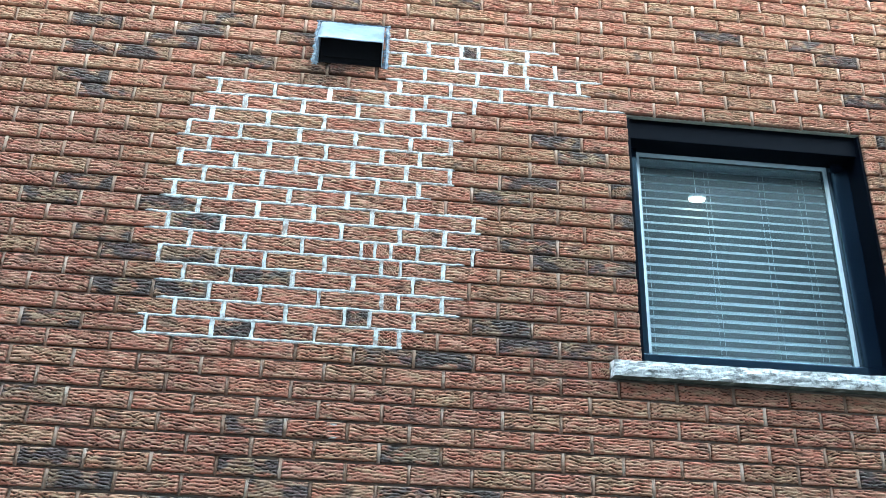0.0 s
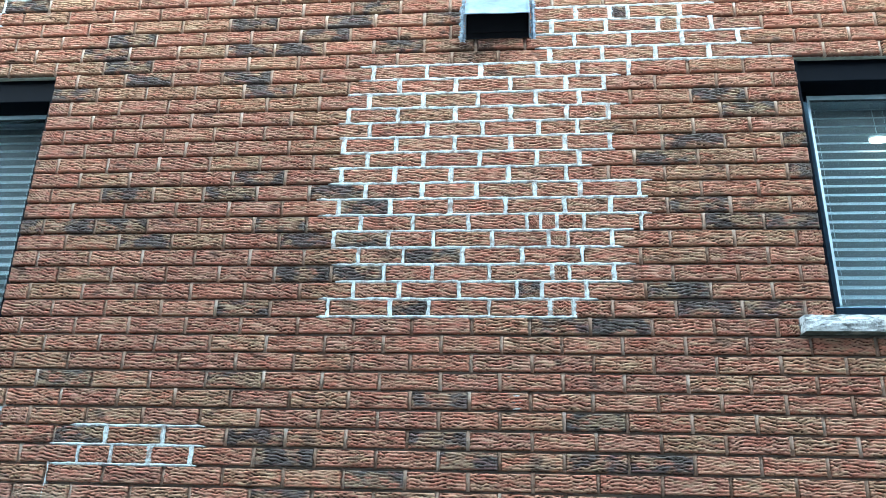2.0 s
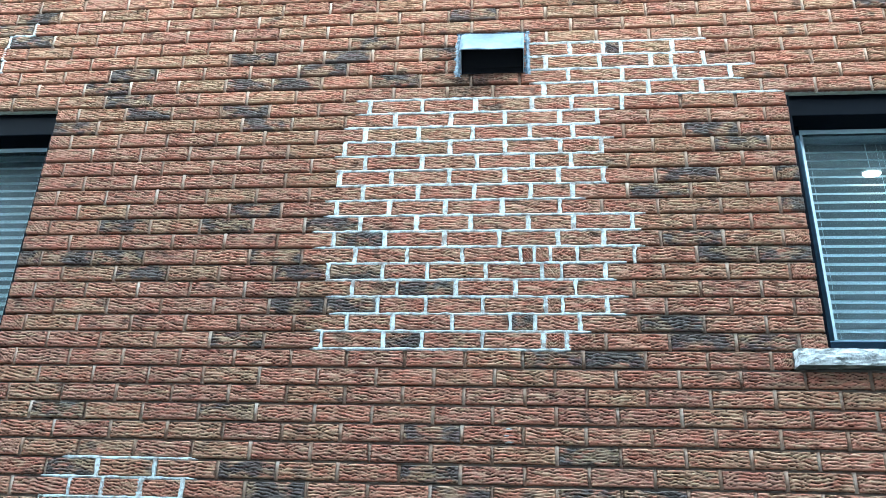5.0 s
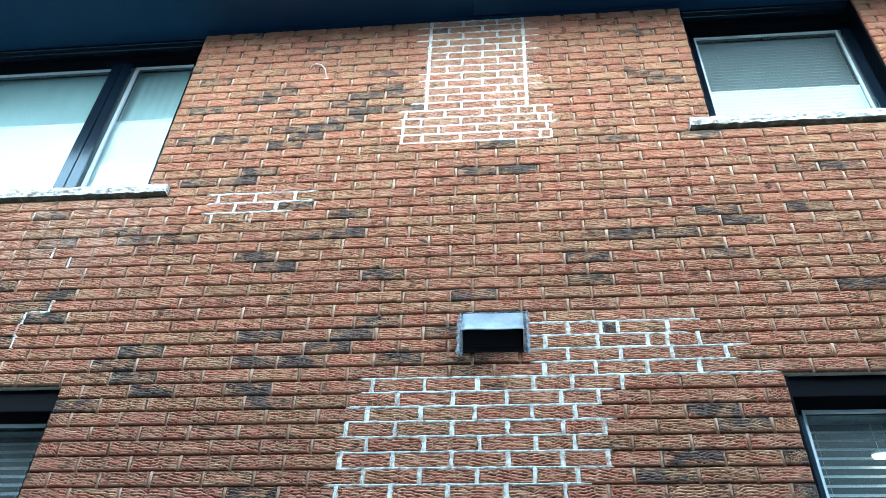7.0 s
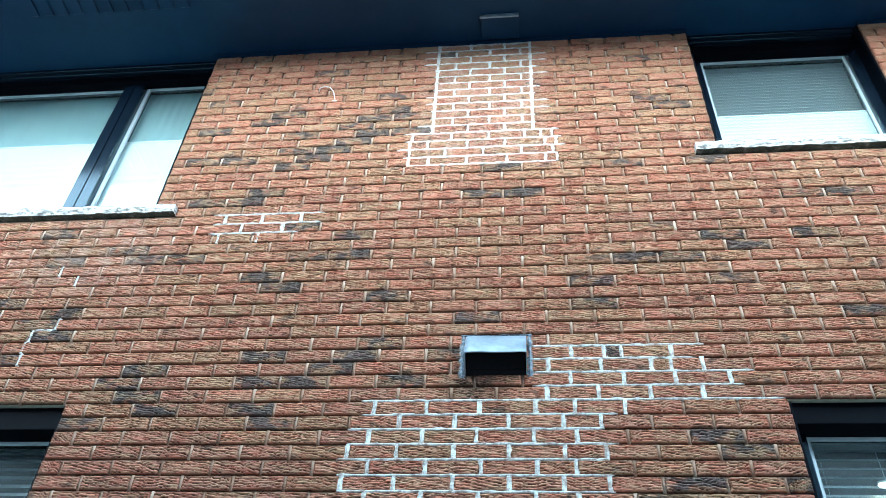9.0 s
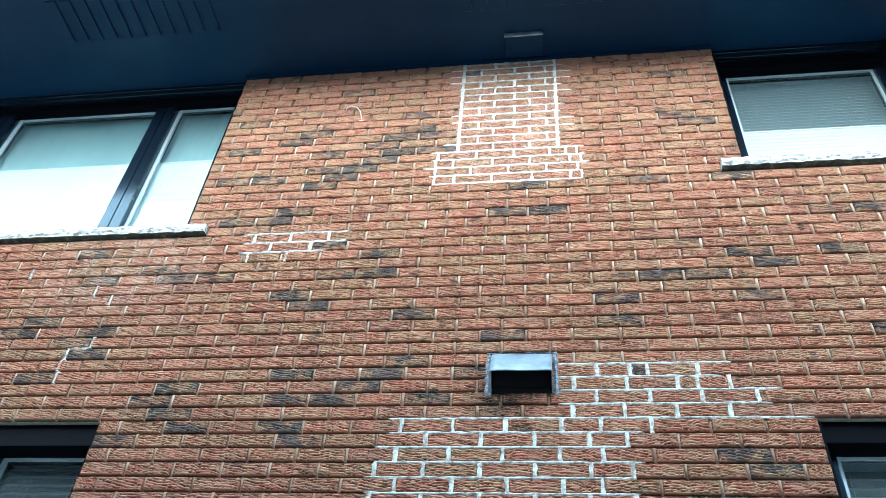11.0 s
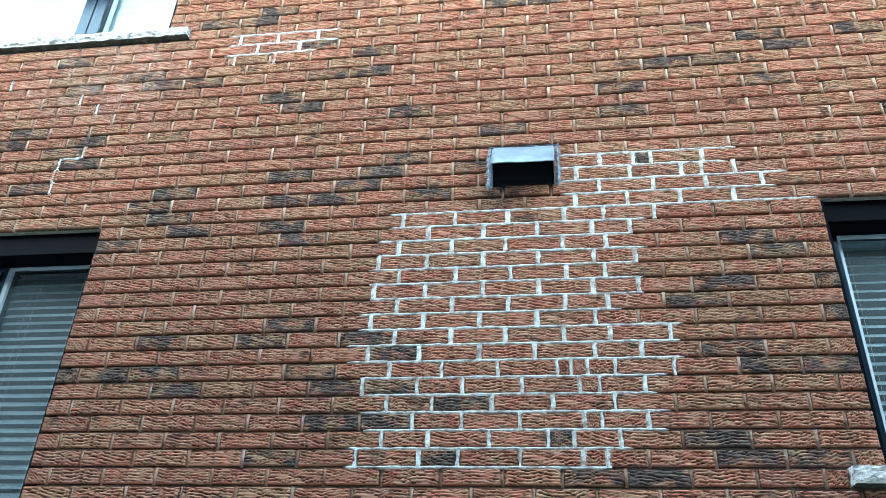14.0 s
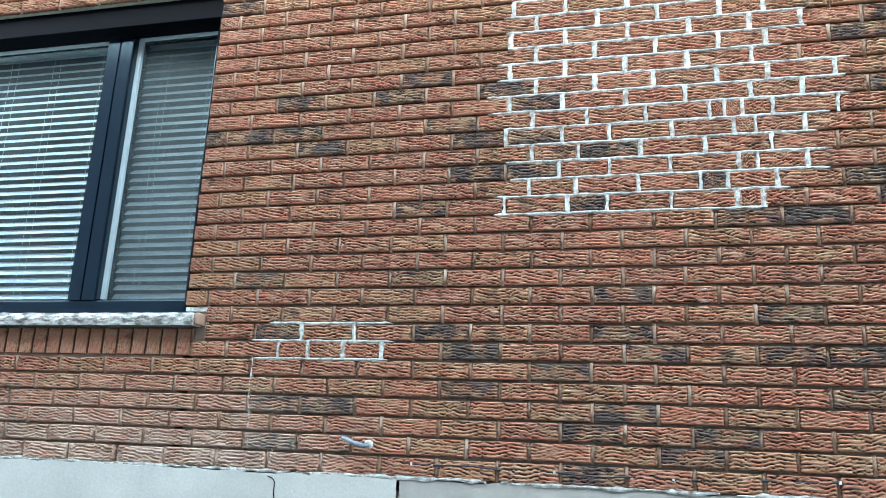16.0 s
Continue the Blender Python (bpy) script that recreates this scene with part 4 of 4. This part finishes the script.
under(part("roof", profile_x([(-3.8, 5.6), (-3.8, 5.7), (-8.0, 6.5), (-12.5, 5.7), (-12.5, 5.6)], -14.3, 14.3), M_ROOF, house), house)

# ---- white repointed joints ----
BEDS_MID = {-4: (0.51, 1.24), -3: (0.51, 1.20), -2: (0.51, 1.42), -1: (0.51, 1.37), 0: (-0.21, 1.515), 1: (-0.21, 0.85), 2: (-0.25, 0.79), 3: (-0.24, 0.84), 4: (-0.28, 0.80),
            5: (-0.27, 0.81), 6: (-0.26, 0.81), 7: (-0.30, 0.72), 8: (-0.30, 0.94), 9: (-0.34, 0.92), 10: (-0.33, 0.93), 11: (-0.27, 0.86), 12: (-0.26, 0.82),
            13: (-0.26, 0.86), 14: (-0.24, 0.85), 15: (-0.30, 0.72), 16: (-0.30, 0.64)}
BEDS_OTHER = {-26: (-0.17, 0.70), -25: (-0.16, 0.71), -24: (-0.20, 0.73), -23: (-0.16, 0.68), -22: (-0.14, 0.68), -17: (-1.14, -0.54), -16: (-1.13, -0.55), -15: (-1.14, -0.66),
              22: (-1.16, -0.665), 23: (-1.22, -0.655), 24: (-1.21, -0.68)}
rng = random.Random(5)
for r in range(-39, -26):
    BEDS_OTHER[r] = (-0.01 - rng.choice((0.02, 0.06, 0.09)), 0.56 + rng.choice((0.02, 0.05, 0.1)))
BEDS_OTHER[-39] = (-0.02, 0.568)
BEDS = {**BEDS_MID, **BEDS_OTHER}
WIDE = {(-4, 0.82), (-4, 1.10), (-3, 1.01), (-3, 1.09), (15, 0.55), (15, 0.63), (-16, -0.75), (23, -0.85), (0, 0.29), (0, 0.52)}


def mortar_strip(a, b, half, upright, seed, rag=0.003):
    """A slightly proud, ragged run of mortar from a to b (points in the wall's plane)."""
    rnd = random.Random(seed)
    ln = math.dist(a, b)
    n = max(3, int(ln / (0.014 if upright else 0.024)))
    bm = bmesh.new()
    rows = []
    for i in range(n + 1):
        s = i / n
        taper = 1.0 if upright else min(1.0, 0.25 + min(s, 1 - s) * ln / 0.03)
        x, z = a[0] + (b[0] - a[0]) * s, a[1] + (b[1] - a[1]) * s
        e0, e1 = half * taper + rnd.uniform(-rag, rag), half * taper + rnd.uniform(-rag, rag)
        p0, p1 = ((x - e0, z), (x + e1, z)) if upright else ((x, z - e0), (x, z + e1))
        d = rnd.uniform(-0.0015, 0.0012)
        rows.append([bm.verts.new((p0[0], 0.012, p0[1])), bm.verts.new((p0[0], -0.007 + d, p0[1])), bm.verts.new(((p0[0] + p1[0]) / 2, -0.0095 + d, (p0[1] + p1[1]) / 2)),
                     bm.verts.new((p1[0], -0.0085 + d, p1[1])), bm.verts.new((p1[0], 0.012, p1[1]))])
    for p, q in zip(rows, rows[1:]):
        for j in range(4):
            bm.faces.new((p[j], p[j + 1], q[j + 1], q[j]))
    bm.faces.new(rows[0])
    bm.faces.new(rows[-1][::-1])
    bmesh.ops.recalc_face_normals(bm, faces=bm.faces[:])
    return bm


count = 0
for r, (a, b) in BEDS.items():
    half = 0.0105 if r == -39 else 0.0048 if r > -20 else 0.006
    part("white_mortar_joint", mortar_strip((a, line(r) - (0.016 if r == -39 else 0.0)), (b, line(r) - (0.016 if r == -39 else 0.0)), half, False, count, 0.002), M_FRESH if r < -20 else M_WHITE, wall)
    count += 1
    if r + 1 in BEDS or r in (-27,):
        c, d = BEDS.get(r + 1, (a, b))
        for x in HEADS.get(r, ()):
            if max(a, c) - 0.012 <= x <= min(b, d) + 0.03 and not (r in (-4, -3, -2) and x < 0.52):
                half = 0.0115 if (r, x) in WIDE else 0.011 if r < -26 and x in (-0.01, 0.558) else 0.0074 if r < -20 else (rng.uniform(0.0075, 0.0108) if r < 10 else rng.uniform(0.0055, 0.0085))
                part("white_mortar_joint", mortar_strip((x, line(r + 1) - 0.002), (x, line(r) + 0.002), half, True, count), M_FRESH if r < -20 else M_WHITE, wall)
                count += 1
for r, x in ((-7, -1.74), (-6, -1.85), (-5, -1.86), (-4, -1.85), (-15, -1.08), (-15, -0.87), (15, 0.63), (-12, -1.856), (-11, -1.75), (-14, -2.28)):
    part("white_mortar_joint", mortar_strip((x, line(r + 1)), (x, line(r)), 0.006, True, count), M_WHITE, wall)
    count += 1
part("white_mortar_joint", mortar_strip((-1.86, line(-6)), (-1.74, line(-6)), 0.004, False, 777), M_WHITE, wall)
part("mortar_fillet", boxes((-1.525, -1.435, 0.001, 0.05, SILL_LL[1] + 0.001, line(21) - 0.004), (-1.432, -1.422, 0.002, 0.05, SILL_LL[0], line(21))), M_WHITE, wall)
part("mortar_fillet", boxes((-1.4545, -1.434, -0.05, 0.05, SILL_LL[0] + 0.006, SILL_LL[1] - 0.014), bevel=0.004), M_HEAD, wall)
for a, b, s in ((LEFT, -2.1, 901), (-2.1, -1.02, 902), (-1.0, -0.3, 903), (-0.25, 0.45, 904), (0.5, 1.6, 905)):
    part("mortar_smear", mortar_strip((a, 1.343), (b, 1.343), 0.0055, False, s, 0.005), M_WHITE, wall, "white mortar smeared along the foundation top")
for x, z0, z1, s in ((-1.215, 1.60, 1.755, 911), (-1.205, 1.49, 1.585, 912), (-1.2, 1.42, 1.475, 913), (-1.105, 1.345, 1.42, 914)):
    part("mortar_drip", mortar_strip((x, z0), (x + 0.004, z1), 0.0027, True, s, 0.0045), M_WHITE, wall, "thin white mortar drip")
for i in range(6):
    x, z = 0.41 + 0.004 * i, 2.07 - 0.022 * i
    part("mortar_dab", mortar_strip((x - 0.016, z), (x + 0.016, z), 0.003, False, 920 + i, 0.002), M_WHITE, wall, "small white mortar dab")
part("mortar_fillet", boxes((-1.486, -1.476, 0.001, 0.05, line(24) + 0.006, SILL_LL[0] - 0.002)), M_HEAD, wall)

# ---- bricks: single ones round the repaired middle, the rest joined ----
rng = random.Random(11)
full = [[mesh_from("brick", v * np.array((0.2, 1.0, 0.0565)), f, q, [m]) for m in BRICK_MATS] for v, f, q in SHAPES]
verts, faces, relief, index, offset = [], [], [], [], 0
joints = []
made = 0
for r in range(-39, 30):
    row, free = cells(r, rng)
    z0, z1 = line(r + 1) + BED / 2, line(r) - BED / 2
    if r == 29:
        z0 = 1.346
    joints += [(x - JOINT / 2 - 0.0015, x + JOINT / 2 + 0.0015, 0.001 + rng.uniform(-0.004, 0.003), 0.014, z0 - 0.004, z1 + 0.004) for x in free]
    for x0, x1 in row:
        s = rng.randrange(len(SHAPES))
        t = tone(r, x0, x1, rng)
        dz, dy, flip = rng.uniform(-0.0012, 0.0012), rng.uniform(-0.0015, 0.0018), rng.choice((1, -1))
        cx, cz = (x0 + x1) / 2, (z0 + z1) / 2 + dz
        if -2 <= r <= 22 and cx > -0.75 and cx < 1.52 and made < 300:
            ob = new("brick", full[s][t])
            ob.parent = wall
            ob.location = (cx, dy, cz)
            ob.scale = ((x1 - x0) / 0.2, 1, (z1 - z0) / 0.0565)
            made += 1
        else:
            v, f, q = (SHAPES_SIDE if cx < -2.9 or cx > 2.75 else SHAPES if r > -8 and -2.1 < cx < 1.9 else SHAPES_FAR)[s]
            w = v * np.array((x1 - x0, 1.0, z1 - z0)) + np.array((cx, dy, cz))
            verts.append(w)
            faces.append(f + offset)
            relief.append(q)
            index.append(np.full(len(f), t))
            offset += len(w)
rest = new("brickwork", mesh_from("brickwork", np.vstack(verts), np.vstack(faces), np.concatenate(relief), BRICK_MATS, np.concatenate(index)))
rest.parent = wall
tagged(rest, "red, tan and charcoal rug-faced bricks in running bond", kind="stuff")


def joined_boxes(spans):
    v = np.array([[(x0, y0, z0), (x1, y0, z0), (x1, y1, z0), (x0, y1, z0), (x0, y0, z1), (x1, y0, z1), (x1, y1, z1), (x0, y1, z1)] for x0, x1, y0, y1, z0, z1 in spans])
    f = np.array(((0, 1, 5, 4), (1, 2, 6, 5), (3, 0, 4, 7), (4, 5, 6, 7), (0, 3, 2, 1)))
    n = len(spans)
    return v.reshape(-1, 3), (f[None] + 8 * np.arange(n)[:, None, None]).reshape(-1, 4)


v, f = joined_boxes(joints)
ob = new("head_joints", mesh_from("head_joints", v, f, np.zeros(len(v)), [M_HEAD]))
ob.parent = wall
tagged(ob, "pale upright mortar joints between the bricks", kind="stuff")

# the band of upright cut bricks under the lower sill
x = -1.487
while x > -3.8:
    ob = new("brick", full[7][0 if rng.random() < 0.7 else 1])
    ob.parent = wall
    ob.location = (x - 0.029, 0.001, (SILL_LL[0] + line(24)) / 2 + 0.002)
    ob.scale = (0.105 / 0.2, 0.4, 0.056 / 0.0565)
    ob.rotation_euler = (0, radians(90), 0)
    x -= 0.0665
